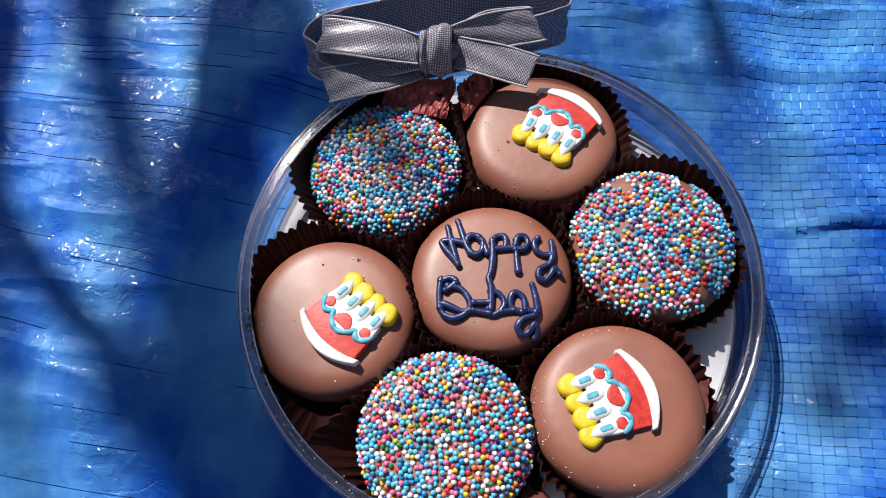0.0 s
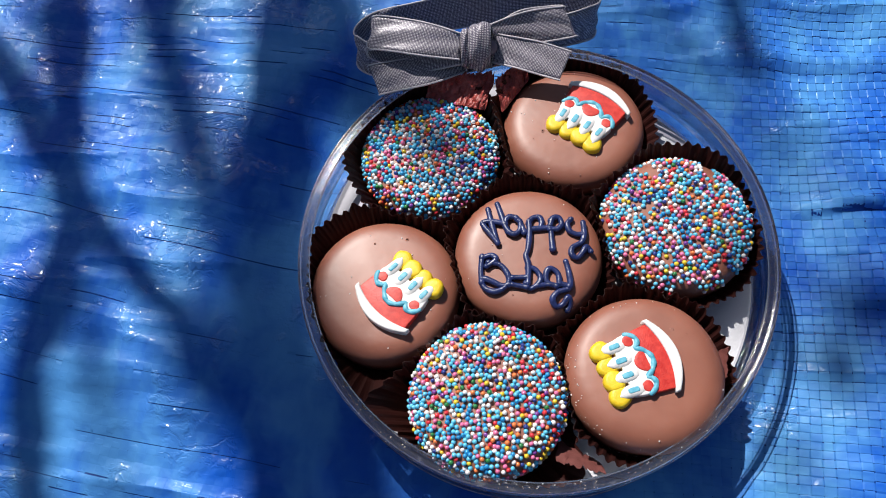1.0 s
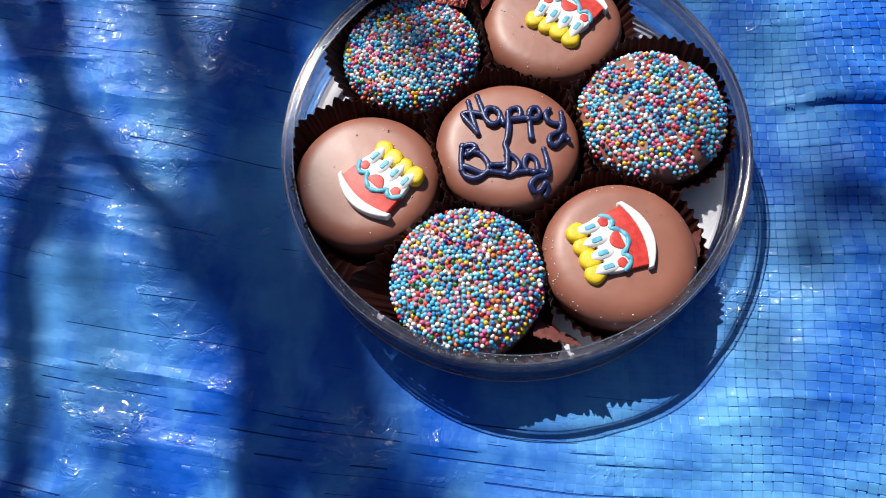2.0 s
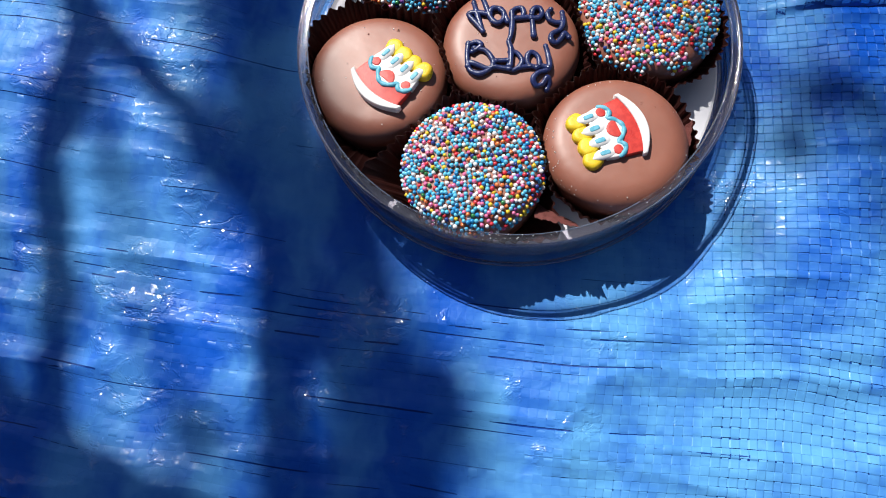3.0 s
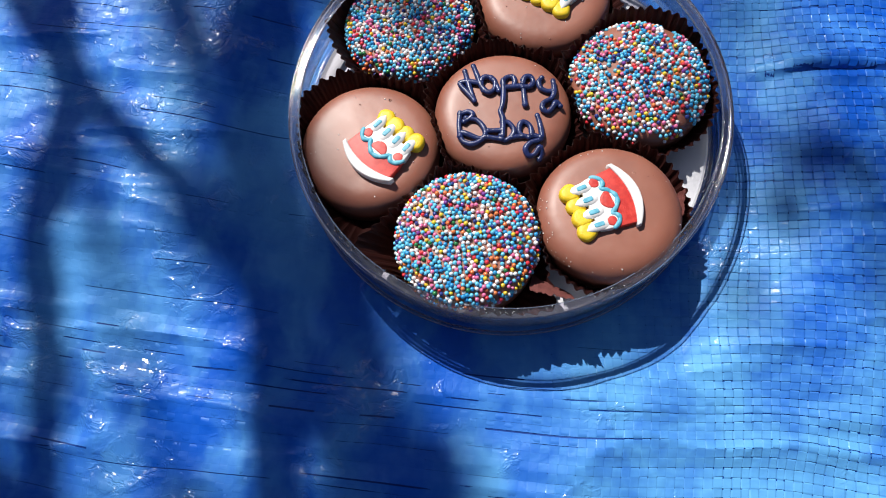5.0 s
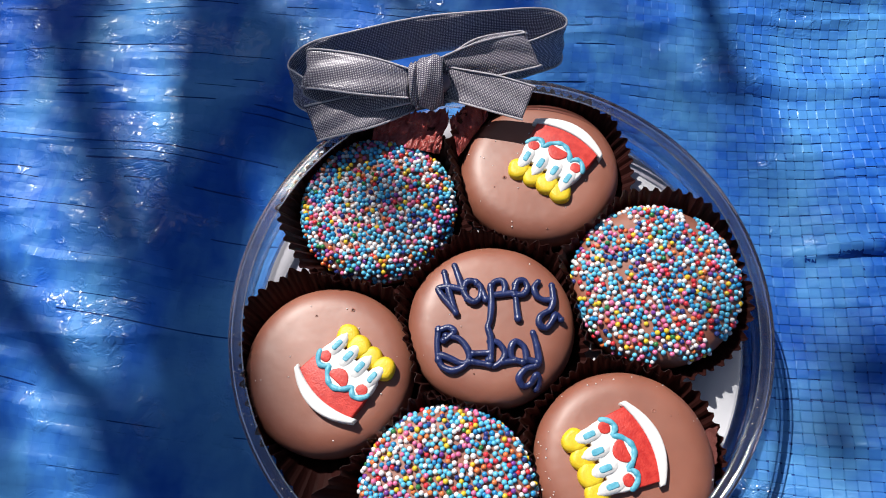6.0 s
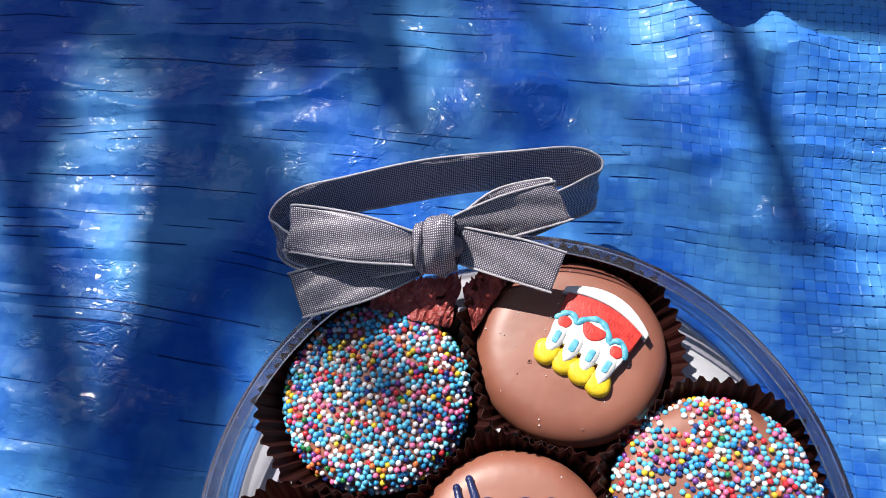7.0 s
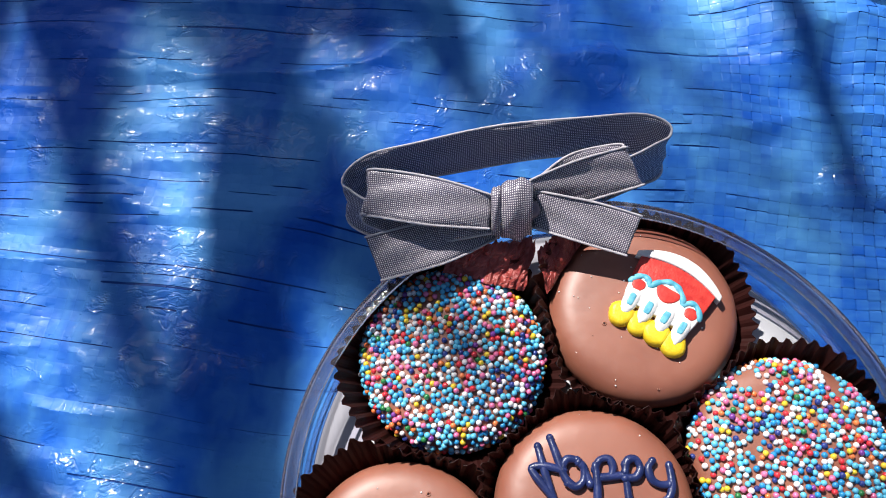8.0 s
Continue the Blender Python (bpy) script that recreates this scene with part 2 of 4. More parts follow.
def thing(name, m, label, category, group=""):
    ob = new(name)
    ob.empty_display_size = 0.01
    ob.matrix_world = m
    return tagged(ob, label, category, group)


def tube(bm, pts, rad, seg=8, flat=1.0):
    """A round-ended tube along pts; rad: one radius or one for each point; flat: its height over its width."""
    pts = [Vector(p) for p in pts]
    rads = list(rad) if isinstance(rad, (list, tuple)) else [rad] * len(pts)
    a, b = (pts[0] - pts[1]).normalized(), (pts[-1] - pts[-2]).normalized()
    pts = [pts[0] + a * rads[0], pts[0] + a * rads[0] * 0.7, *pts, pts[-1] + b * rads[-1] * 0.7, pts[-1] + b * rads[-1]]
    rads = [rads[0] * 0.25, rads[0] * 0.72, *rads, rads[-1] * 0.72, rads[-1] * 0.25]
    rings, side = [], None
    for k, p in enumerate(pts):
        way = (pts[min(k + 1, len(pts) - 1)] - pts[max(k - 1, 0)]).normalized()
        ref = side if side is not None else (Vector((0, 0, 1)) if abs(way.z) < 0.9 else Vector((1, 0, 0)))
        up = (ref - way * ref.dot(way)).normalized()
        side = up
        right = way.cross(up)
        rings.append([bm.verts.new(p + (right * math.cos(t) + up * math.sin(t) * flat) * rads[k]) for t in (2 * math.pi * s / seg for s in range(seg))])
    for r0, r1 in zip(rings, rings[1:]):
        for s in range(seg):
            bm.faces.new((r0[s], r0[(s + 1) % seg], r1[(s + 1) % seg], r1[s]))
    bm.faces.new(rings[0][::-1])
    bm.faces.new(rings[-1])


def glide(pts, steps=6, closed=False):
    """A smooth line through pts (Catmull-Rom)."""
    pts = [Vector(p) for p in pts]
    n = len(pts)
    out = []
    for k in range(n if closed else n - 1):
        if closed:
            p0, p1, p2, p3 = (pts[(k + d) % n] for d in (-1, 0, 1, 2))
        else:
            p0, p1, p2, p3 = pts[max(k - 1, 0)], pts[k], pts[k + 1], pts[min(k + 2, n - 1)]
        for s in range(steps):
            t = s / steps
            out.append(0.5 * (2 * p1 + (p2 - p0) * t + (2 * p0 - 5 * p1 + 4 * p2 - p3) * t * t + (3 * p1 - p0 - 3 * p2 + p3) * t ** 3))
    if not closed:
        out.append(pts[-1])
    return out


def lathe(bm, profile, seg=160, closed=True, wob=None):
    """Turns a profile of (radius, height) round the z axis."""
    rings = []
    for s in range(seg):
        t = 2 * math.pi * s / seg
        k = wob(t) if wob else 1.0
        rings.append([bm.verts.new((r * k * math.cos(t), r * k * math.sin(t), z)) for r, z in profile])
    last = len(profile) if closed else len(profile) - 1
    for s in range(seg):
        a, b = rings[s], rings[(s + 1) % seg]
        for k in range(last):
            j = (k + 1) % len(profile)
            bm.faces.new((a[k], b[k], b[j], a[j]))
    return rings


def pad(bm, outline, z, high, bev):
    """A soft-edged slab over a flat outline, from z up."""
    pts = [Vector((x, y)) for x, y in outline]
    n = len(pts)
    area = sum(pts[k].x * pts[(k + 1) % n].y - pts[(k + 1) % n].x * pts[k].y for k in range(n))
    if area < 0:
        pts.reverse()
    inward = []
    for k in range(n):
        d = (pts[(k + 1) % n] - pts[k - 1]).normalized()
        inward.append(Vector((-d.y, d.x)))
    rings = []
    for up, into in ((0.0, 0.0), (high - bev, 0.0), (high - bev * 0.45, bev * 0.22), (high - bev * 0.1, bev * 0.62), (high, bev * 1.15)):
        rings.append([bm.verts.new((p.x + q.x * into, p.y + q.y * into, z + up)) for p, q in zip(pts, inward)])
    for r0, r1 in zip(rings, rings[1:]):
        for k in range(n):
            bm.faces.new((r0[k], r0[(k + 1) % n], r1[(k + 1) % n], r1[k]))
    top = bm.faces.new(rings[-1])
    bmesh.ops.triangulate(bm, faces=[top])


def smooth_step(t):
    t = np.clip(t, 0.0, 1.0)
    return t * t * (3 - 2 * t)


TABLE = np.random.RandomState(7).rand(256, 256)


def lattice(x, y, seed=0):
    """Smooth value noise, 0 to 1, on arrays."""
    xi, yi = np.floor(x).astype(int), np.floor(y).astype(int)
    fx, fy = smooth_step(x - xi), smooth_step(y - yi)
    g = lambda a, b: TABLE[(a + 37 * seed) % 256, (b + 91 * seed) % 256]
    return (g(xi, yi) * (1 - fx) + g(xi + 1, yi) * fx) * (1 - fy) + (g(xi, yi + 1) * (1 - fx) + g(xi + 1, yi + 1) * fx) * fy


def fbm(x, y, seed=0, octaves=4):
    return sum(lattice(x * 2 ** k, y * 2 ** k, seed + k) * 0.5 ** (k + 1) for k in range(octaves)) / (1 - 0.5 ** octaves)


# ---------------------------------------------------------------- the tarpaulin and the ground
def tarp_height(x, y):
    r = np.hypot(x, y)
    z = 0.05 * y - 0.016 * x
    out = smooth_step((r - 0.088) / 0.05)
    front = smooth_step((-0.03 - y) / 0.08)
    z = z * (1 - smooth_step((r - 0.3) / 0.3)) + out * (0.0085 - 0.006 * front)
    # broad swells, folds drawn out along x, fine crumpling
    z = z + out * 0.0085 * (fbm(x / 0.060 + 3.1, y / 0.085 + 1.7, 1, 3) - 0.5)
    sway = y + 0.010 * (lattice(x / 0.07, y / 0.05, 4) - 0.5)
    fold = 1 - np.abs(2 * fbm(x / 0.11 + 5, sway / 0.022, 2, 3) - 1)
    z = z + out * 0.0030 * (fold ** 3 - 0.4)
    crump = 1 - np.abs(2 * fbm(x / 0.021, y / 0.013, 5, 3) - 1)
    z = z + out * 0.0007 * (crump ** 2 - 0.4)
    z = z + smooth_step((r - 0.082) / 0.02) * 0.00014 * (fbm(x / 0.006, y / 0.004, 8, 2) - 0.5)
    # it climbs towards the front on one side
    z = z + 0.15 * np.clip(x - 0.070, 0, 0.11) * smooth_step((0.03 - y) / 0.06)
    # a doubled fold running out to the side of the box
    lip = 0.0295 + 0.03 * (x - 0.085) + 0.002 * np.sin(x * 60)
    z = z + 0.0040 * smooth_step((y - lip) / 0.0016) * np.exp(-np.maximum(y - lip, 0) / 0.035) * smooth_step((x - 0.095) / 0.03) * (1 - smooth_step((x - 0.3) / 0.1))
    # the raised hem behind, with a drop past it
    hem = 0.184 - 0.018 * smooth_step((x - 0.042) / 0.026) + 0.007 * np.exp(-((x - 0.079) / 0.006) ** 2) - 0.008 * smooth_step((x - 0.075) / 0.045)
    side = smooth_step((x - 0.030) / 0.030)
    z = z + side * 0.010 * np.exp(-((y - hem + 0.008) / 0.020) ** 2)
    z = z - side * 0.034 * smooth_step((y - hem) / 0.008)
    # the border lies down on the soil
    z = z - (0.040 + z) * smooth_step((r - 0.40) / 0.40)
    return z


def build_tarp():
    def axis(lo, hi, step, far):
        mid = np.arange(lo, hi, step)
        grow, d, a, b = 1.12, step, [lo], [mid[-1]]
        while b[-1] < far:
            d *= grow
            a.append(a[-1] - d)
            b.append(b[-1] + d)
        return np.r_[np.array(a[:0:-1]), mid, np.array(b[1:])]

    xs, ys = axis(-0.285, 0.190, 0.0014, 0.9), axis(-0.230, 0.235, 0.0014, 1.0)
    gx, gy = np.meshgrid(xs, ys)
    gz = tarp_height(gx, gy) - 0.00024
    nx, ny = len(xs), len(ys)
    k = (np.arange(ny - 1)[:, None] * nx + np.arange(nx - 1)[None]).ravel()
    faces = np.stack([k, k + 1, k + nx + 1, k + nx], 1)
    me = bpy.data.meshes.new("tarpaulin")
    me.from_pydata(np.stack([gx, gy, gz], -1).reshape(-1, 3), [], faces)
    me.polygons.foreach_set("use_smooth", [True] * len(me.polygons))
    me.materials.append(FILM)
    return tagged(new("tarpaulin", me), "creased blue woven plastic tarpaulin spread over the ground", "tarpaulin")


TARP = build_tarp()

bm = bmesh.new()
far = [bm.verts.new(p) for p in ((-600, -600, -0.046), (600, -600, -0.046), (600, 600, -0.046), (-600, 600, -0.046))]
bm.faces.new(far)
tagged(part("ground", bm, SOIL, smooth=False), "dry bare soil under the tarpaulin", "ground", kind="structure")

# ---------------------------------------------------------------- the box
LEVEL = pose(-0.0008, 0, 0.0006, 2.86, 0.92, 0)
HIGH = 0.0292


def floor_at(x, y):
    return 0.0006 + 0.0112 + 0.05 * y - 0.016 * x


def build_box():
    box = thing("clear_plastic_box", LEVEL, "round open clear plastic box with white card floor", "box")
    bm = bmesh.new()
    lathe(bm, [(0.0843, 0.0010), (0.0845, HIGH - 0.0020), (0.0841, HIGH - 0.0020), (0.0838, 0.0014)])
    part("wall", bm, CLEAR, box)
    bm = bmesh.new()
    h = HIGH
    lathe(bm, [(0.0808, h - 0.0004), (0.0811, h + 0.0004), (0.0818, h + 0.0005), (0.0824, h - 0.0001), (0.0833, h + 0.0002), (0.0841, h + 0.0009),
               (0.0849, h + 0.0007), (0.0853, h - 0.0004), (0.0852, h - 0.0036), (0.0847, h - 0.0038), (0.0845, h - 0.0008), (0.0838, h - 0.0006),
               (0.0826, h - 0.0009), (0.0815, h - 0.0010)], 200)
    part("rim", bm, RIM, box, "thick clear moulded rim")
    bm = bmesh.new()
    lathe(bm, [(0.0846, 0.0), (0.0853, 0.0006), (0.0853, 0.0016), (0.0846, 0.0022), (0.0838, 0.0016), (0.0838, 0.0004)], 200)
    part("base_ring", bm, RIM, box, "clear moulded base bead")
    bm = bmesh.new()
    lathe(bm, [(0.0003, 0.0112), (0.0800, 0.0112), (0.0808, 0.0108), (0.0808, 0.0102), (0.0003, 0.0102)], 120)
    part("floor_insert", bm, CARD, box, "white card disc", smooth=False)
    bm = bmesh.new()
    lathe(bm, [(0.0808, 0.0106), (0.0822, 0.0112), (0.0836, 0.0100), (0.0836, 0.0095), (0.0822, 0.0104), (0.0808, 0.0100)], 160)
    part("ledge", bm, CLEAR, box)
    return box


build_box()

# ---------------------------------------------------------------- cookies and their paper cups
TOP = 0.0290
# centre, radius, kind, extra height of the top
COOKIES = {
    "middle": (-0.0022, -0.0027, 0.0269, "plain", 0.0000),
    "west": (-0.0530, -0.0202, 0.0274, "plain", 0.0000),
    "north": (0.0121, 0.0530, 0.0273, "plain", 0.0000),
    "northwest": (-0.0427, 0.0369, 0.0269, "balls", -0.0006),
    "east": (0.0505, 0.0140, 0.0274, "balls", -0.0004),
    "southeast": (0.0391, -0.0426, 0.0268, "plain", 0.0000),
    "south": (-0.0126, -0.0562, 0.0268, "balls", 0.0000),
}
EDGE = 0.0088
AIR_HOLES = {
    "west": ((-0.0579, -0.0042, 0.0003), (-0.0464, -0.0016, 0.0005)),
    "north": ((0.0002, 0.0476, 0.0005), (-0.0030, 0.0440, 0.0002), (0.0150, 0.0300, 0.0003)),
    "middle": ((-0.0066, -0.0201, 0.0002),),
    "southeast": ((0.0474, -0.0284, 0.0005), (0.0547, -0.0290, 0.0002), (0.0525, -0.0296, 0.0002)),
}


def crown(rho, rad, high):
    """Height of a cookie's upper surface at rho from its middle."""
    flat = rad - EDGE
    z = high - 0.0015 * (rho / rad) ** 2
    if rho > flat:
        d = min((rho - flat) / EDGE, 1.0)
        z -= 0.78 * EDGE * (1 - (1 - d ** 2.5) ** 0.44)
    return z


def cookie_body(rad, high, seed):
    bm = bmesh.new()
    profile = [(rad * t, crown(rad * t, rad, high)) for t in (0.0008, 0.15, 0.3, 0.45, 0.56, 0.63, 0.68, 0.73, 0.77, 0.81, 0.845, 0.875, 0.90, 0.925, 0.945, 0.962, 0.977, 0.989, 0.996, 0.9995)]
    side = high - 0.78 * EDGE - 0.0022
    profile += [(rad, side), (rad * 0.985, side * 0.7), (rad * 0.965, side * 0.45), (rad * 0.975, side * 0.2), (rad * 0.965, 0.0004), (rad * 0.95, 0.0), (0.0008, 0.0)]
    rings = lathe(bm, profile, 96, closed=False)
    for ring in rings:
        for v in ring:
            a = Vector((v.co.x * 60 + seed * 9.1, v.co.y * 60, v.co.z * 60))
            k = 1 + 0.012 * noise.noise(a * 0.8) + 0.004 * noise.noise(a * 2.7)
            v.co.x *= k
            v.co.y *= k
            v.co.z *= 1 + 0.020 * noise.noise(a * 0.7 + Vector((3, 7, 1)))
    bmesh.ops.remove_doubles(bm, verts=bm.verts, dist=0.00008)
    return bm


LEE = radians(-32)


def cup_reach(x, y, t, own):
    """How far a paper cup may flare in a direction before it meets a neighbour or the wall."""
    best = {"south": 0.0420, "north": 0.0328, "northwest": 0.0335, "west": 0.0350}.get(own, 0.0325)
    dx, dy = math.cos(t), math.sin(t)
    if dy < -0.5 and own in ("west", "south"):
        best = 0.0420
    for key, (ox, oy, rad, *_rest) in COOKIES.items():
        if key == own:
            continue
        vx, vy = ox - x, oy - y
        gap = math.hypot(vx, vy)
        along = (vx * dx + vy * dy) / gap
        if along > 0.25:
            best = min(best, (gap * 0.5 + 0.0011) / along)
    b = x * dx + y * dy
    best = min(best, -b + math.sqrt(b * b - (x * x + y * y - 0.0830 ** 2)))
    return best


def build_flap(cup, low_a, low_b, high_b, high_a, seed, paper):
    """A crumpled tongue of a cup's edge, pushed up behind the cookie."""
    low_a, low_b, high_b, high_a = (Vector(p) for p in (low_a, low_b, high_b, high_a))
    off = cup.matrix_world.translation
    bm = bmesh.new()
    nu, nv = 40, 26
    rows = []
    for j in range(nv + 1):
        row = []
        for i in range(nu + 1):
            u, v = i / nu, j / nv
            p = low_a.lerp(low_b, u).lerp(high_a.lerp(high_b, u), v)
            q = Vector((p.x * 170 + seed * 3.7, p.y * 110, seed))
            fold = abs(noise.noise(q)) + 0.50 * abs(noise.noise(q * 2.6)) + 0.25 * abs(noise.noise(q * 5.5))
            p = p + Vector((0.0008 * noise.noise(q * 1.9), -0.0026 * fold, 0.0028 * fold))
            p = p + (p - low_a.lerp(low_b, u)) * 0.14 * v ** 4 * noise.noise(Vector((i * 0.45, seed, 0)))
            row.append(bm.verts.new(p - off))
        rows.append(row)
    for a, b in zip(rows, rows[1:]):
        for i in range(nu):
            bm.faces.new((a[i], a[i + 1], b[i + 1], b[i]))
    ob = part("crumpled_edge", bm, paper, cup, "reddish paper edge coloured as if sunlit", smooth=False)
    ob.modifiers.new("thickness", "SOLIDIFY").thickness = 0.00012


def build_cup(key, x, y, rad, seed):
    cup = thing("paper_cup", pose(x, y, floor_at(x, y) + 0.0002), "pleated dark brown paper cup under a cookie in the box", "paper cup", "paper cups")
    rnd = random.Random(seed)
    bm = bmesh.new()
    pleats, per = 54, 4
    seg = pleats * per
    lift = [rnd.uniform(-0.0008, 0.0012) for _ in range(pleats)]
    lean = [rnd.uniform(-0.0006, 0.0006) for _ in range(pleats)]
    back = {"northwest": radians(62), "north": radians(152)}
    levels = (0.0, 0.12, 0.35, 0.6, 0.8, 1.0)
    base = rad * 0.955
    rings = []
    for h in levels:
        ring = []
        for s in range(seg):
            t = 2 * math.pi * s / seg
            k = s // per
            zig = (0.0, 0.8, 1.0, 0.2)[s % per] - 0.5
            reach = cup_reach(x, y, t, key)
            r = base + (max(reach, base + 0.0004) - 0.0006 - base) * h ** 1.2 + zig * (0.0004 + 0.0011 * h) + lean[k] * h
            tall = back.get(key)
            z = 0.0162 * h * (1 - 0.52 * max(0.0, math.cos(t - LEE)) ** 0.6)
            z += (0.0010 * h * max(0.0, math.cos(t - tall)) ** 3 * (1 + 0.16 * math.sin(t * 17)) if tall else 0.0) + (lift[k] + 0.0004 * zig) * h
            ring.append(bm.verts.new((r * math.cos(t), r * math.sin(t), z)))
        rings.append(ring)
    for a, b in zip(rings, rings[1:]):
        for s in range(seg):
            bm.faces.new((a[s], a[(s + 1) % seg], b[(s + 1) % seg], b[s]))
    ob = part("pleated_side", bm, PAPER, cup, smooth=False)
    thick = ob.modifiers.new("thickness", "SOLIDIFY")
    thick.thickness = 0.00012
    bm = bmesh.new()
    lathe(bm, [(0.0004, 0.0), (base, 0.0), (base, 0.00015), (0.0004, 0.00015)], 48)
    part("base", bm, PAPER, cup, smooth=False)
    if key == "north":
        build_flap(cup, (-0.0160, 0.0570, 0.0262), (-0.0060, 0.0735, 0.0268), (-0.0090, 0.0785, 0.0320), (-0.0195, 0.0680, 0.0325), 2, SUNLIT_PAPER)
    if key == "southeast":
        build_flap(cup, (0.0625, -0.0540, 0.0150), (0.0650, -0.0310, 0.0150), (0.0675, -0.0300, 0.0215), (0.0650, -0.0500, 0.0220), 7, SUNLIT_PINK_PAPER)
        build_flap(cup, (0.0120, -0.0650, 0.0150), (0.0260, -0.0715, 0.0150), (0.0275, -0.0765, 0.0225), (0.0110, -0.0735, 0.0225), 9, SUNLIT_PINK_PAPER)
    if key == "northwest":
        build_flap(cup, (-0.0470, 0.0625, 0.0262), (-0.0225, 0.0570, 0.0268), (-0.0195, 0.0720, 0.0322), (-0.0450, 0.0680, 0.0325), 5, SUNLIT_PAPER)


ball_mesh = bpy.data.meshes.new("sugar_ball")
bm = bmesh.new()
bmesh.ops.create_icosphere(bm, subdivisions=2, radius=0.00084)
for f in bm.faces:
    f.smooth = True
bm.to_mesh(ball_mesh)
BALL_SHAPE = ([v.co.copy() for v in bm.verts], [[v.index for v in f.verts] for f in bm.faces])
bm.free()
ball_mesh.materials.append(BALL)


def scatter(rad, high, tries, near, seed, bare):
    """Spots on a cookie's top for sugar balls, no two closer than near; bare thins them in blotches."""
    rnd = random.Random(seed)
    spots, grid = [], {}
    for _ in range(tries):
        rho, t = rad * 1.0 * math.sqrt(rnd.random()), rnd.uniform(0, 2 * math.pi)
        p = Vector((rho * math.cos(t), rho * math.sin(t), crown(min(rho, rad * 0.995), rad, high) + rnd.choice((0.0002, 0.0004, 0.0004, 0.0010))))
        if bare and noise.noise(Vector((p.x * 130, p.y * 130, seed))) * 0.5 + 0.5 < bare * rnd.uniform(0.6, 1.4):
            continue
        c = (int(p.x // near), int(p.y // near))
        if any((p - q).length < near for i in (-1, 0, 1) for j in (-1, 0, 1) for q in grid.get((c[0] + i, c[1] + j), ())):
            continue
        grid.setdefault(c, []).append(p)
        spots.append(p)
    return spots


def build_cookie(key, x, y, rad, kind, extra, seed):
    foot = floor_at(x, y) + 0.0005
    high = TOP + extra - foot
    if kind == "plain":
        label = "round smooth milk chocolate coated cookie in a paper cup"
    else:
        label = "round chocolate coated cookie covered with coloured sugar balls"
    cookie = thing("chocolate_cookie", pose(x, y, foot), label, "cookie", "cookies in the box")
    part("coating", cookie_body(rad, high, seed), CHOC, cookie)
    if kind == "plain":
        for hx, hy, size in AIR_HOLES.get(key, ()):
            q = Vector((hx - x, hy - y, 0))
            q.z = crown(q.length, rad, high) + 0.00002
            bm = bmesh.new()
            tube(bm, [q + Vector((math.cos(a), math.sin(a), 0)) * size for a in (math.pi * k / 6 for k in range(13))], size * 0.42, 6)
            hole = part("air_hole", bm, CHOC, cookie)
            # a dark disc laid on top stands for the shade inside the hole
            bm = bmesh.new()
            lathe(bm, [(0.00002, 0.0), (size * 0.85, 0.0), (size * 0.85, 0.00006), (0.00002, 0.00006)], 12)
            for v in bm.verts:
                v.co += q
            part("hollow", bm, PAPER, hole)
        return
    bare, near = {"northwest": (0.20, 0.00140), "south": (0.24, 0.00140), "east": (0.44, 0.00142)}[key]
    spots = scatter(rad, high, 14000, near, seed, bare)
    singles, rest = spots[:280], spots[280:]
    for p in singles:
        ob = new("sugar_ball", ball_mesh)
        ob.parent = cookie
        ob.location = p
    verts, faces = [], []
    rnd = random.Random(seed)
    for p in rest:
        k, off = rnd.uniform(0.88, 1.1), len(verts)
        verts += [v * k + p for v in BALL_SHAPE[0]]
        faces += [[i + off for i in f] for f in BALL_SHAPE[1]]
    me = bpy.data.meshes.new("sprinkle_coat")
    me.from_pydata(verts, [], faces)
    me.polygons.foreach_set("use_smooth", [True] * len(me.polygons))
    me.materials.append(BALL_MIX)
    ob = new("sprinkle_coat", me)
    ob.parent = cookie
    tagged(ob, "many small coloured sugar balls", kind="stuff")


for seed, (key, (cx, cy, rad, kind, extra)) in enumerate(COOKIES.items()):
    build_cup(key, cx, cy, rad, seed + 11)
    build_cookie(key, cx, cy, rad, kind, extra, seed + 1)


def build_glint_specks():
    """White specks that stand for glints on the plain cookies and the box rim."""
    rnd = random.Random(77)
    bm = bmesh.new()
    for key, count in (("southeast", 46), ("west", 14), ("north", 26), ("middle", 8)):
        x, y, rad, _kind, extra = COOKIES[key]
        foot = floor_at(x, y) + 0.0005
        for _ in range(count):
            t = rnd.gauss(radians(205), 0.35) if key == "southeast" and rnd.random() < 0.6 else rnd.uniform(0, 2 * math.pi)
            rho = rad * (rnd.uniform(0.86, 0.99) if key == "southeast" else rnd.uniform(0.3, 0.97))
            p = Vector((x + rho * math.cos(t), y + rho * math.sin(t), foot + crown(rho, rad, TOP + extra - foot) + 0.0001))
            bmesh.ops.create_icosphere(bm, subdivisions=1, radius=rnd.uniform(0.00012, 0.00030), matrix=Matrix.Translation(p))
    for _ in range(130):
        t = rnd.gauss(radians(265), 0.75)
        p = LEVEL @ (Vector((math.cos(t), math.sin(t), 0)) * rnd.uniform(0.0812, 0.0851) + Vector((0, 0, HIGH + 0.0005)))
        bmesh.ops.create_icosphere(bm, subdivisions=1, radius=rnd.uniform(0.00008, 0.00024), matrix=Matrix.Translation(p))
    tagged(part("sugar_crumbs", bm, WHITE, smooth=False), "tiny white specks standing for glints on the cookies and box rim", "crumbs", kind="stuff")


build_glint_specks()


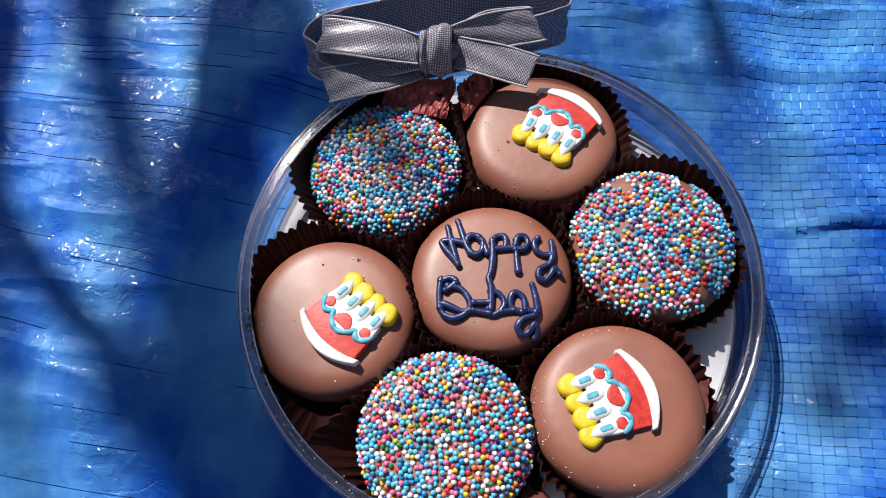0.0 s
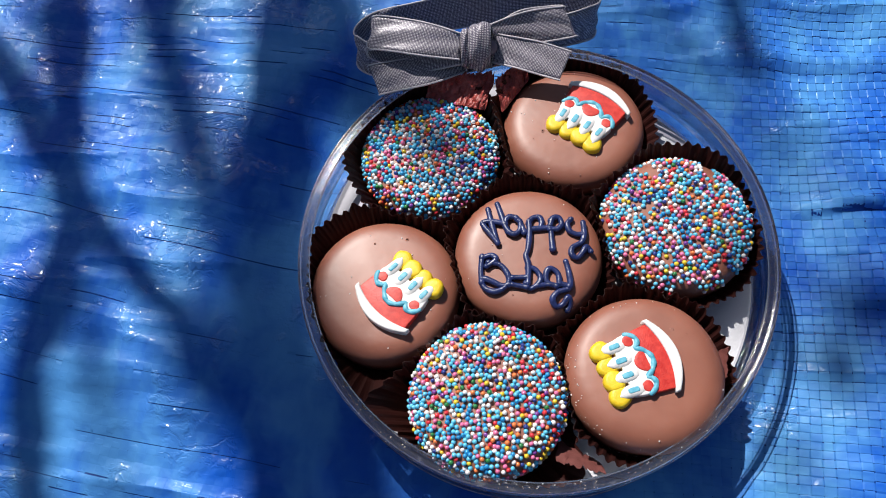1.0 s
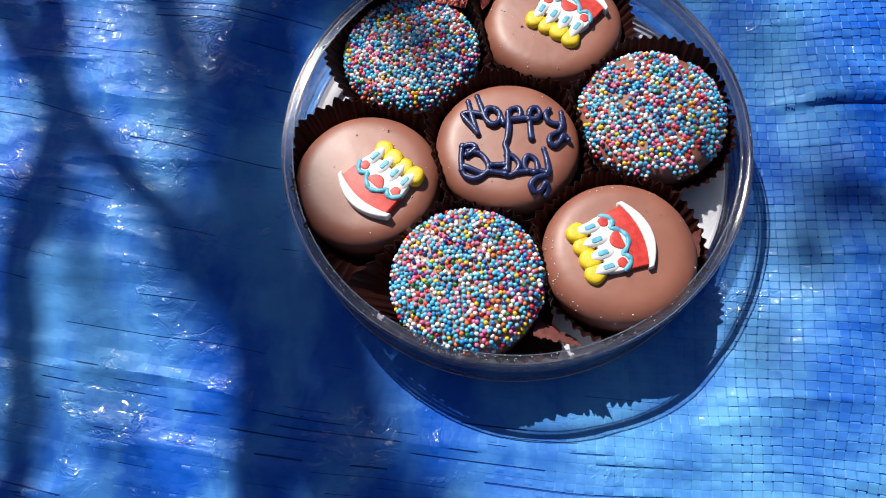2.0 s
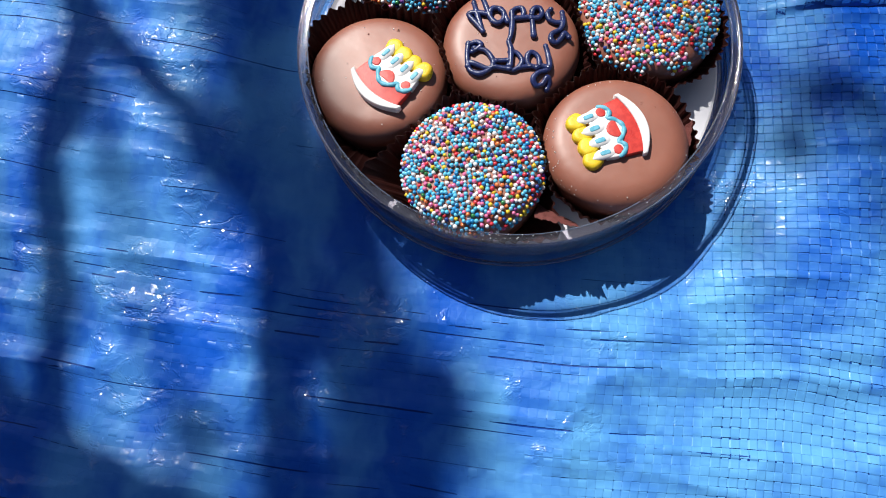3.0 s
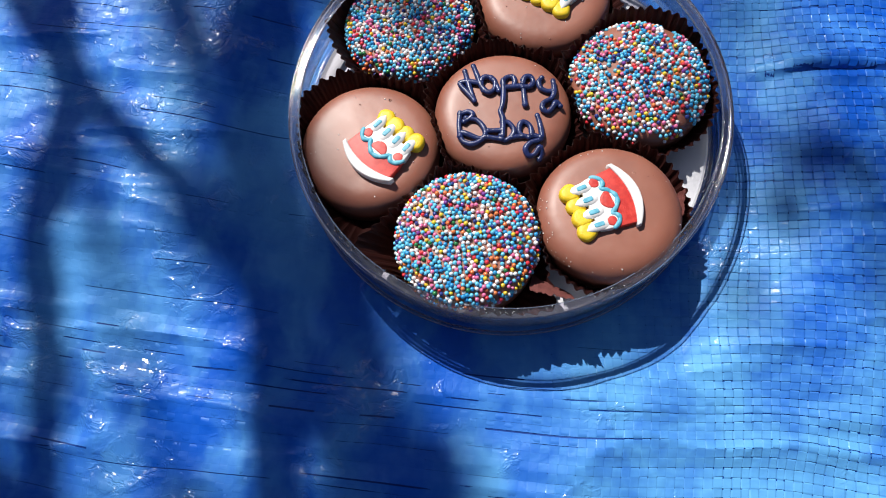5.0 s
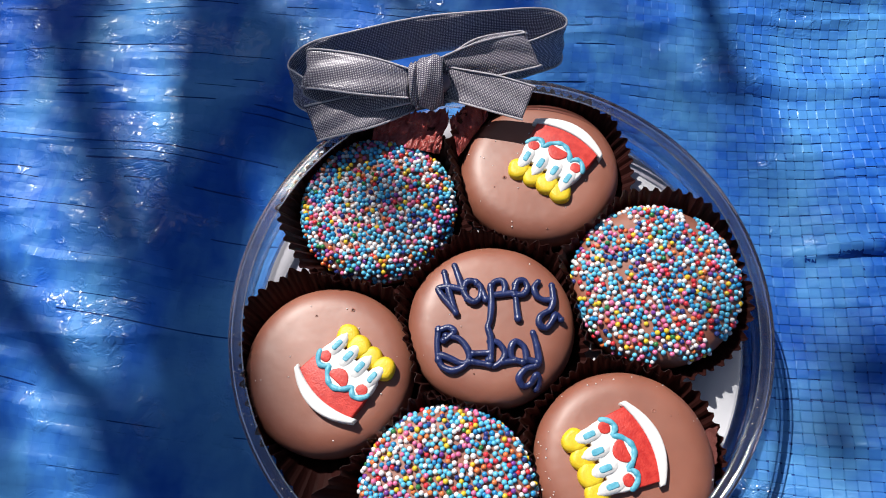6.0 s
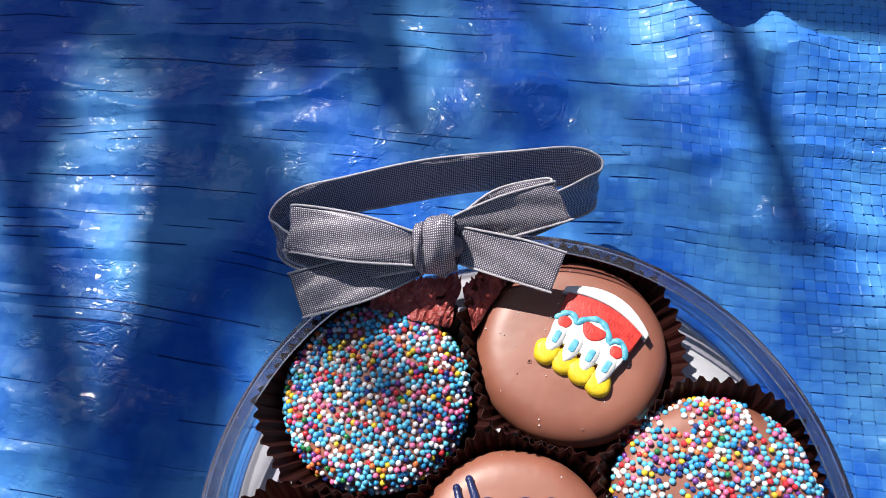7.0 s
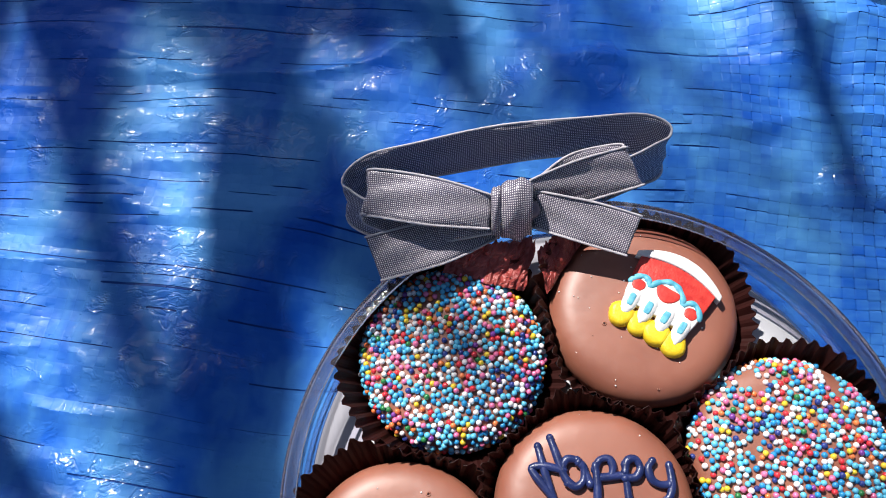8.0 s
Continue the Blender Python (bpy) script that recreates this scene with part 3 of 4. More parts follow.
# ---------------------------------------------------------------- sugar birthday cakes
def wave(u0, u1, n, f):
    return [(u0 + (u1 - u0) * k / n, f(u0 + (u1 - u0) * k / n)) for k in range(n + 1)]


def swag(u):
    """The wavy line of icing across the cake: one wide scallop between two narrow ones."""
    a = abs(u)
    if a < 5.2:
        return 7.2 - 4.6 * max(math.cos(math.pi / 2 * a / 5.2), 0.0) ** 0.7
    return 7.2 + 0.30 * (a - 5.2) - 3.0 * max(math.cos(math.pi / 2 * (a - 8.1) / 2.9), 0.0) ** 0.7


def build_topper(x, y, turn, size=1.0):
    cake = thing("cake_topper", pose(x, y, TOP - 0.0009, 0, 0, turn) @ Matrix.Scale(size, 4), "moulded sugar birthday cake with four candles on a chocolate cookie", "cake decoration", "sugar cakes")
    mm = 0.001

    def slab(name, outline, z, high, bev, material, parent=cake, label=""):
        bm = bmesh.new()
        pad(bm, [(a * mm, b * mm) for a, b in outline], z * mm, high * mm, bev * mm)
        return part(name, bm, material, parent, label)

    def oval(u, v, a, b, wob=0.0, k=0):
        return [(u + a * math.cos(t) * (1 + wob * math.sin(3 * t + k)), v + b * math.sin(t)) for t in (2 * math.pi * s / 20 for s in range(20))]

    slab("plate", wave(-13.2, 13.2, 20, lambda u: -6.4 + 0.0290 * u * u) + wave(13.2, -13.2, 20, lambda u: -2.6 + 0.0180 * u * u), 0.0, 3.3, 0.5, WHITE, label="white sugar plate")
    slab("cake_body", wave(-11.8, 11.8, 16, lambda u: -3.0 + 0.0180 * u * u) + [(11.4, 4.5), (10.6, 9.0), (-10.6, 9.0), (-11.4, 4.5)], 0.0, 2.7, 0.4, RED, label="red sugar cake")
    slab("icing_top", wave(-10.9, 10.9, 44, lambda u: swag(u) + 0.3) + [(10.7, 10.5), (10.0, 13.2), (5.0, 13.8), (0.0, 13.6), (-5.0, 13.8), (-10.0, 13.2), (-10.7, 10.5)], 0.0, 3.1, 0.45, WHITE, label="white sugar icing")
    for u, v, a, b in ((-8.2, 8.0, 2.0, 1.9), (0.0, 6.6, 3.7, 2.3), (8.2, 8.0, 2.0, 1.9)):
        slab("half_moon", [(p, q - 0.10 * (p - u) ** 2 + 0.2) for p, q in oval(u, v, a, b)], 0.0, 3.35, 0.3, RED, label="red sugar half moon")
    bm = bmesh.new()
    tube(bm, [(u * mm, swag(u) * mm, 2.85 * mm) for u in (-10.7 + 21.4 * k / 60 for k in range(61))], [0.95 * mm * (1 + 0.12 * math.sin(k * 0.8)) for k in range(61)], 10, 0.75)
    part("icing", bm, SKYBLUE, cake, "wavy blue icing")
    for k in range(4):
        u = -7.9 + 5.25 * k
        v0 = 9.8 + 0.25 * abs(k - 1.5)
        bm = bmesh.new()
        pad(bm, [(a * mm, b * mm) for a, b in oval(u * 1.03, v0 + 7.6, 3.75 + 0.2 * math.sin(k * 2.1), 3.9, 0.07, k)], 0.0, (2.9 + 0.25 * (k % 2)) * mm, 1.4 * mm)
        part("flame", bm, YELLOW, cake, "yellow sugar flame")
        bm = bmesh.new()
        tube(bm, [(u * mm, v0 * mm, 2.3 * mm), (u * mm, (v0 + 2.4) * mm, 2.75 * mm), (u * mm, (v0 + 5.0) * mm, 2.75 * mm), (u * 1.03 * mm, (v0 + 6.6) * mm, 2.8 * mm), (u * 1.05 * mm, (v0 + 7.5) * mm, 2.8 * mm)],
             [2.3 * mm, 2.3 * mm, 2.1 * mm, 1.5 * mm, 0.6 * mm], 12, 0.50)
        candle = part("candle", bm, WHITE, cake)
        slab("stripe", [(u + 0.95 * math.copysign(abs(math.cos(t)) ** 0.5, math.cos(t)) + 0.1 * math.sin(t + k), v0 + 3.0 + 2.0 * math.copysign(abs(math.sin(t)) ** 0.6, math.sin(t))) for t in (2 * math.pi * (q + 0.5) / 16 for q in range(16))], 3.0, 0.95, 0.3, SKYBLUE, candle)


build_topper(-0.0514, -0.0288, -38.7, 0.97)
build_topper(0.0430, -0.0385, 115.3, 0.98)
build_topper(0.0208, 0.0618, 150.0, 1.0)


# ---------------------------------------------------------------- piped lettering on the middle cookie
LETTERS = [
    ("letter_h", [[(-15.7, 15.1), (-14.7, 11.6), (-13.3, 7.2), (-11.1, 1.4)], [(-12.5, 17.5), (-11.0, 13.7), (-8.9, 8.3), (-7.8, 6.1)],
                  [(-11.1, 1.4), (-13.5, 4.4), (-16.6, 7.9), (-17.1, 9.5), (-13.9, 10.0), (-9.0, 9.2)]]),
    ("letter_a", [[(-5.4, 12.1), (-7.9, 12.1), (-9.0, 10.1), (-8.4, 7.4), (-5.9, 5.2), (-3.8, 6.7), (-3.5, 9.9), (-4.8, 11.4)], [(-3.5, 9.9), (-1.9, 6.3)]]),
    ("letter_p", [[(-0.5, 10.9), (0.0, 5.1), (-0.2, -0.3), (-0.8, -3.0), (0.3, -6.4), (0.6, -13.3)],
                  [(-0.5, 10.0), (0.6, 12.4), (3.1, 12.9), (4.1, 10.7), (3.3, 8.4), (0.2, 7.8), (7.3, 9.0)]]),
    ("letter_p", [[(7.2, 11.7), (7.8, 5.4), (8.5, 0.6)], [(7.2, 9.9), (7.9, 12.7), (10.0, 13.2), (11.2, 11.0), (10.1, 8.7), (7.3, 8.1)]]),
    ("letter_y", [[(14.4, 13.0), (13.3, 11.1), (14.1, 8.4), (16.2, 7.2), (18.6, 7.3)],
                  [(18.9, 12.3), (19.4, 7.8), (18.6, 4.2), (15.5, 1.8), (15.2, -0.9), (17.2, -2.1), (19.1, 0.2), (20.3, 2.5), (21.9, 1.2)]]),
    ("letter_b", [[(-16.2, -4.2), (-16.3, -9.0), (-15.6, -13.7)], [(-16.2, -4.6), (-13.1, -3.4), (-11.2, -4.8), (-12.8, -6.6), (-14.2, -7.6)],
                  [(-13.7, -6.2), (-9.6, -6.9), (-6.7, -10.2), (-6.1, -13.2), (-8.3, -15.9), (-11.4, -16.9), (-14.7, -15.4), (-15.3, -12.4), (-12.4, -13.1), (-8.4, -14.6), (-6.1, -14.1)]]),
    ("hyphen", [[(-5.0, -11.4), (0.1, -10.9)], [(-4.9, -14.0), (0.3, -14.6)]]),
    ("letter_d", [[(0.3, -7.3), (2.7, -7.6), (4.8, -10.5), (4.1, -13.1), (1.5, -15.0), (0.0, -13.3)]]),
    ("letter_a", [[(10.4, -13.2), (7.2, -12.1), (6.7, -8.7), (8.2, -6.9), (10.7, -8.5), (11.6, -12.3)], [(4.2, -13.6), (8.1, -12.9)]]),
    ("letter_y", [[(11.6, -12.3), (14.7, -13.0)], [(13.3, -4.0), (14.6, -8.3), (15.1, -13.4), (11.3, -15.3), (9.4, -18.0), (10.7, -20.4), (13.0, -19.5), (14.8, -16.8), (15.7, -18.9), (14.9, -20.6)]]),
]


def build_lettering():
    cx, cy, rad, _kind, extra = COOKIES["middle"]
    words = thing("icing_lettering", pose(cx, cy, TOP), "dark blue piped icing words reading Happy B-day on a chocolate cookie", "lettering")
    rnd = random.Random(5)
    for name, strokes in LETTERS:
        bm = bmesh.new()
        for stroke in strokes:
            lift = rnd.uniform(0.0002, 0.0006)
            line = [Vector((px * 0.001, py * 0.001, crown(math.hypot(px, py) * 0.001, rad, 0.0) + 0.0005 + lift)) for px, py in stroke]
            line = glide(line, 7)
            rads = [0.00108 * (1 + 0.09 * math.sin(k * 0.33 + lift * 9000)) for k in range(len(line))]
            rads[0] *= 1.15
            rads[-1] *= 1.2
            tube(bm, line, rads, 10, 0.85)
        part(name, bm, NAVY, words)


build_lettering()


# ---------------------------------------------------------------- the ribbon bow
def strip(name, mids, wides, width, parent, closed=False, steps=10, label="", bulge=0.0, cords=True):
    """A ribbon along mids, with its width laid along wides, and a cord on either edge."""
    line, across = glide(mids, steps, closed), glide(wides, steps, closed)
    bm = bmesh.new()
    uvl = bm.loops.layers.uv.new("UVMap")
    rows, run = [], [0.0]
    cols = 8
    for k, (p, w) in enumerate(zip(line, across)):
        if k:
            run.append(run[-1] + (p - line[k - 1]).length)
        way = (line[(k + 1) % len(line)] - line[k - 1]) if closed or 0 < k < len(line) - 1 else (line[min(k + 1, len(line) - 1)] - line[max(k - 1, 0)])
        w = (w - way.normalized() * w.dot(way.normalized()) * 0.5)
        size = w.length
        w = w.normalized()
        face = way.normalized().cross(w)
        rows.append([bm.verts.new(p + w * (c / cols - 0.5) * width * size + face * (0.0004 * math.sin(c * 1.3 + k * 0.35) + bulge * math.sin(math.pi * c / cols))) for c in range(cols + 1)])
    count = len(rows)
    for k in range(count if closed else count - 1):
        a, b = rows[k], rows[(k + 1) % count]
        ra = run[k]
        rb = run[k + 1] if k + 1 < count else run[k] + (line[0] - line[-1]).length
        for c in range(cols):
            f = bm.faces.new((a[c], a[c + 1], b[c + 1], b[c]))
            for loop, (u, v) in zip(f.loops, ((ra, c), (ra, c + 1), (rb, c + 1), (rb, c))):
                loop[uvl].uv = (u, v * width / cols)
    edges = [[r[0].co.copy() for r in rows], [r[-1].co.copy() for r in rows]]
    ob = part(name, bm, RIBBON, parent, label)
    thick = ob.modifiers.new("thickness", "SOLIDIFY")
    thick.thickness = 0.00025
    for e in edges if cords else ():
        bm = bmesh.new()
        tube(bm, e + ([e[0]] if closed else []), 0.00037, 8)
        part("edge_cord", bm, CORD, ob)
    return ob


def build_bow():
    bow = thing("ribbon_bow", pose(0, 0, 0), "silver mesh ribbon loop tied in a bow on the box rim", "bow")
    lean = (0.0, 0.43, 0.90)
    ring = [(-0.024, 0.0775, 0.0370), (0.001, 0.0900, 0.0335), (0.0140, 0.0978, 0.0302), (0.0190, 0.1025, 0.0290), (0.0188, 0.1068, 0.0292), (0.0118, 0.1082, 0.0307), (-0.003, 0.1062, 0.0326),
            (-0.029, 0.1014, 0.0340), (-0.0543, 0.0955, 0.0332), (-0.071, 0.0906, 0.0315), (-0.078, 0.0830, 0.0290), (-0.068, 0.0765, 0.0295), (-0.045, 0.0750, 0.0335)]
    strip("band", ring, [lean] * len(ring), 0.0142, bow, closed=True, steps=9)

    def mid(a, b):
        return tuple((Vector(a) + Vector(b)) / 2)

    def wide(a, b):
        return tuple((Vector(a) - Vector(b)) / 0.0142)

    # the left loop: out over the top and back underneath
    lt, lb, kt, kb = (-0.0665, 0.0845, 0.0470), (-0.0679, 0.0717, 0.0430), (-0.0335, 0.0783, 0.0460), (-0.0331, 0.0700, 0.0410)
    m0, m1 = mid(kt, kb), mid(lt, lb)
    sag = Vector(m0).lerp(Vector(m1), 0.5) + Vector((0, -0.0004, 0.0016))
    under = [Vector(m1) + Vector((0.001, -0.0014, -0.0052)), Vector(m0).lerp(Vector(m1), 0.5) + Vector((0, -0.0025, -0.0062)), Vector(m0) + Vector((0, 0, -0.003))]
    w0, w1 = wide(kt, kb), wide(lt, lb)
    strip("left_loop", [m0, sag, m1, Vector(m1) + Vector((-0.0015, -0.0003, -0.0025)), *under], [w0, w1, w1, w1, w1, w1, w0], 0.0142, bow)
    # the right loop
    rt, rb, kt, kb = (0.0030, 0.0965, 0.0420), (0.0096, 0.0886, 0.0340), (-0.0223, 0.0832, 0.0460), (-0.0208, 0.0767, 0.0380)
    m0, m1 = mid(kt, kb), mid(rt, rb)
    sag = Vector(m0).lerp(Vector(m1), 0.5) + Vector((0, -0.0004, 0.0016))
    under = [Vector(m1) + Vector((-0.001, 0.0030, -0.0028)), Vector(m0).lerp(Vector(m1), 0.5) + Vector((-0.001, 0.0030, -0.0012)), Vector(m0) + Vector((0, 0, -0.002))]
    w0, w1 = wide(kt, kb), wide(rt, rb)
    strip("right_loop", [m0, sag, m1, Vector(m1) + Vector((0.0015, 0.0012, -0.0012)), *under], [w0, w1, w1, w1, w1, w1, w0], 0.0142, bow)
    # the tails
    a, b = (-0.0692, 0.0662, 0.0395), (-0.0625, 0.0545, 0.0380)
    k0 = ((-0.0332, 0.0753, 0.0365), (-0.0311, 0.0704, 0.0335))
    m = [mid(*k0), Vector(mid(*k0)).lerp(Vector(mid(a, b)), 0.5) + Vector((0, 0, 0.0004)), mid(a, b)]
    strip("left_tail", m, [wide(*k0), wide(a, b), wide(a, b)], 0.0142, bow)
    a, b = (0.0094, 0.0755, 0.0415), (0.0049, 0.0654, 0.0370)
    k0 = ((-0.0208, 0.0815, 0.0430), (-0.0206, 0.0732, 0.0360))
    m = [mid(*k0), Vector(mid(*k0)).lerp(Vector(mid(a, b)), 0.5) + Vector((0, 0, 0.0008)), mid(a, b)]
    strip("right_tail", m, [wide(*k0), wide(a, b), wide(a, b)], 0.0142, bow)
    # the knot: a short band wound round
    c = Vector((-0.0270, 0.0765, 0.0408))
    up = Vector((-0.0008, 0.0100, 0.0130)).normalized()
    out = Vector((0.0, -0.79, 0.61)).normalized()
    for name, shift, tall, deep, wide_, tilt in (("knot", 0.0010, 0.0078, 0.0052, 0.0088, 0.16), ("knot_fold", -0.0044, 0.0064, 0.0042, 0.0034, -0.10)):
        mid_ = c + Vector((shift, shift * 0.2, 0.0))
        turn = [mid_ + up * tall * math.cos(t) * (1 + 0.05 * math.sin(3 * t)) + out * deep * math.sin(t) for t in (2 * math.pi * k / 14 for k in range(14))]
        strip(name, turn, [(1.0, 0.10 + tilt * math.sin(2 * math.pi * k / 14), 0.06 + tilt * math.cos(2 * math.pi * k / 14)) for k in range(14)], wide_, bow, closed=True, steps=4, bulge=0.0015, cords=False)
    bm = bmesh.new()
    tube(bm, [c - Vector((0.004, 0, 0)), c, c + Vector((0.004, 0, 0))], [0.0036, 0.0044, 0.0036], 12)
    part("knot_core", bm, RIBBON, bow)


build_bow()

# ---------------------------------------------------------------- the tree overhead, known by its shade
REACH = 1.25


def build_tree():
    tree = thing("tree", pose(-1.05, 1.75, -0.09), "bare branched tree that shades the tarpaulin", "tree")
    off = tree.matrix_world.translation
    rnd = random.Random(3)
    fork = Vector((-0.90, 1.45, 1.35))
    bm = bmesh.new()
    tube(bm, [p - off for p in glide([off, Vector((-1.02, 1.66, 0.5)), Vector((-0.96, 1.55, 1.0)), fork], 6)], [0.085 - 0.0022 * k for k in range(19)], 14)
    part("trunk", bm, BARK, tree)
    # shade lines on the tarpaulin: points, and the half width of the limb
    shades = [
        (True, [(-0.225, 0.24), (-0.2118, 0.1081), (-0.1941, 0.0316), (-0.1832, -0.0046), (-0.1889, -0.0575), (-0.1775, -0.1118), (-0.165, -0.20)], 0.0088),
        (True, [(-0.33, 0.18), (-0.2459, 0.0816), (-0.2035, 0.0284), (-0.1486, -0.0221), (-0.128, -0.036)], 0.0070),
        (False, [(-0.2118, 0.1681), (-0.1837, 0.125), (-0.150, 0.0556), (-0.128, 0.02)], 0.0052),
        (True, [(-0.120, 0.27), (-0.109, 0.1113), (-0.1055, 0.0255), (-0.098, -0.0458), (-0.0890, -0.0918), (-0.0765, -0.1824), (-0.07, -0.26)], 0.0160),
        (True, [(-0.44, 0.10), (-0.26, -0.118), (-0.195, -0.152), (-0.145, -0.178), (-0.095, -0.194), (-0.03, -0.215)], 0.0150),
        (False, [(-0.0844, -0.0918), (-0.0600, -0.1241), (-0.0300, -0.1528), (-0.022, -0.19)], 0.0075),
        (True, [(-0.075, 0.28), (-0.0620, 0.200), (-0.0520, 0.165), (-0.045, 0.140)], 0.0105),
        (True, [(0.055, 0.26), (0.0737, 0.157), (0.0825, 0.118), (0.088, 0.095)], 0.0062),
        # an unseen limb added only to darken the drop past the hem
        (True, [(0.02, 0.258), (0.09, 0.236), (0.16, 0.230), (0.24, 0.235)], 0.0220),
    ]
    for led, line, half in shades:
        pts = [Vector((x, y, 0.006)) + SUN * REACH for x, y in line]
        lead = [fork - off, fork.lerp(pts[0], 0.5) + Vector((0, 0.1, 0.12)) - off] if led else []
        path = glide(lead + [p - off for p in pts], 6)
        n = len(path)
        taper = 0.85 if half > 0.0158 and line[0][0] < 0 else 0.35
        rads = [half * (1.25 - taper * k / n) * (1 + 0.10 * math.sin(k * 1.7)) for k in range(n)]
        bm = bmesh.new()
        tube(bm, path, rads, 10)
        part("limb", bm, BARK, tree)
    # leafy twigs higher up: x and y of their shade, leaves, sizes
    side = SUN.cross(Vector((0, 0, 1))).normalized()
    rise = side.cross(SUN)
    broad_leaf, small_leaf = (0.018, 0.026), (0.008, 0.014)
    sprays = [(-0.112, -0.066, 0.025, 0.080, 2, broad_leaf), (-0.108, -0.072, 0.085, 0.122, 3, broad_leaf), (-0.132, -0.108, -0.040, 0.010, 1, broad_leaf), (-0.115, -0.045, 0.145, 0.200, 7, broad_leaf),
              (-0.190, -0.135, 0.100, 0.135, 2, broad_leaf), (-0.200, -0.140, -0.215, -0.175, 8, broad_leaf), (-0.060, -0.018, -0.150, -0.118, 8, broad_leaf),
              (-0.100, -0.060, -0.100, -0.040, 8, broad_leaf), (-0.062, -0.012, -0.170, -0.120, 9, broad_leaf),
              (0.120, 0.170, -0.010, 0.040, 2, broad_leaf), (-0.038, -0.024, 0.012, 0.026, 3, small_leaf), (-0.200, -0.130, 0.125, 0.195, 5, broad_leaf),
              (-0.205, -0.100, -0.130, 0.000, 2, small_leaf), (-0.165, -0.060, -0.205, -0.145, 26, small_leaf), (0.095, 0.165, -0.050, 0.060, 9, small_leaf),
              (0.095, 0.135, -0.050, 0.020, 4, small_leaf), (-0.070, -0.020, -0.190, -0.150, 8, broad_leaf),
              (-0.120, -0.060, 0.110, 0.175, 4, small_leaf), (-0.040, 0.020, 0.120, 0.180, 6, small_leaf)]
    for x0, x1, y0, y1, count, sizes in sprays:
        bm = bmesh.new()
        for _ in range(count):
            mid = Vector((rnd.gauss((x0 + x1) / 2, (x1 - x0) * 0.30), rnd.gauss((y0 + y1) / 2, (y1 - y0) * 0.30), 0.006)) + SUN * rnd.uniform(2.3, 2.7) - off
            a, tip = rnd.uniform(0, 2 * math.pi), rnd.uniform(*sizes)
            u = (side * math.cos(a) + rise * math.sin(a) + SUN * rnd.uniform(-0.4, 0.4)).normalized()
            v = u.cross(SUN).normalized()
            rim = [mid + u * tip * math.cos(k * math.pi / 5) + v * tip * 0.55 * math.sin(k * math.pi / 5) for k in range(10)]
            ring = [bm.verts.new(p) for p in rim]
            top = bm.verts.new(mid + SUN * 0.003)
            for k in range(10):
                bm.faces.new((ring[k], ring[(k + 1) % 10], top))
        tagged(part("foliage", bm, LEAF, tree), "small green leaves", kind="stuff")
        centre = Vector(((x0 + x1) / 2, (y0 + y1) / 2, 0.006)) + SUN * 2.5 - off
        bm = bmesh.new()
        tube(bm, glide([fork - off, (fork - off).lerp(centre, 0.5) + Vector((-0.25, 0.25, 0.25)), centre], 6), [0.012 - 0.0007 * k for k in range(13)], 6)
        part("twig", bm, BARK, tree)


build_tree()


# ---------------------------------------------------------------- the woven tapes of the tarpaulin
PITCH = 0.0034


def drift(u, v):
    """The weave's own waviness: where the crossing of two tapes comes to lie."""
    a = radians(-2.0)
    x, y = u * math.cos(a) - v * math.sin(a), u * math.sin(a) + v * math.cos(a)
    x = x + 0.016 * (lattice(u / 0.13 + 4, v / 0.11 + 2, 11) - 0.5) + 0.003 * (lattice(u / 0.03, v / 0.035, 12) - 0.5)
    y = y + 0.018 * (lattice(u / 0.12 + 1, v / 0.14 + 6, 13) - 0.5) + 0.003 * (lattice(u / 0.035, v / 0.03, 14) - 0.5)
    return x, y


def slack(u, v):
    """Where the weave shows plainly through the film, 0 to 1."""
    side = smooth_step((u - 0.000) / 0.05) * 0.58 + smooth_step((u - 0.078) / 0.008) * 0.42
    return np.clip(side + 0.30 * smooth_step((lattice(u / 0.05 + 9, v / 0.06 + 4, 17) - 0.62) / 0.25) * smooth_step((u + 0.04) / 0.05), 0.0, 1.0)


SEAM = (25, 27, 38)
PULLED = np.random.RandomState(5).rand(400)


def furrow(row, u):
    """Rows of the weave that have been pulled apart into a long thin gap, 0 to 1."""
    here = smooth_step((lattice(u / 0.016 + row * 5.3, row * 2.7 + 0 * u, 19) - 0.50) / 0.12)
    return here * (PULLED[row % 400] < 0.58) * (0.35 + 0.9 * PULLED[(row * 7 + 3) % 400]) * (1 - 0.75 * smooth_step((u - 0.01) / 0.06))


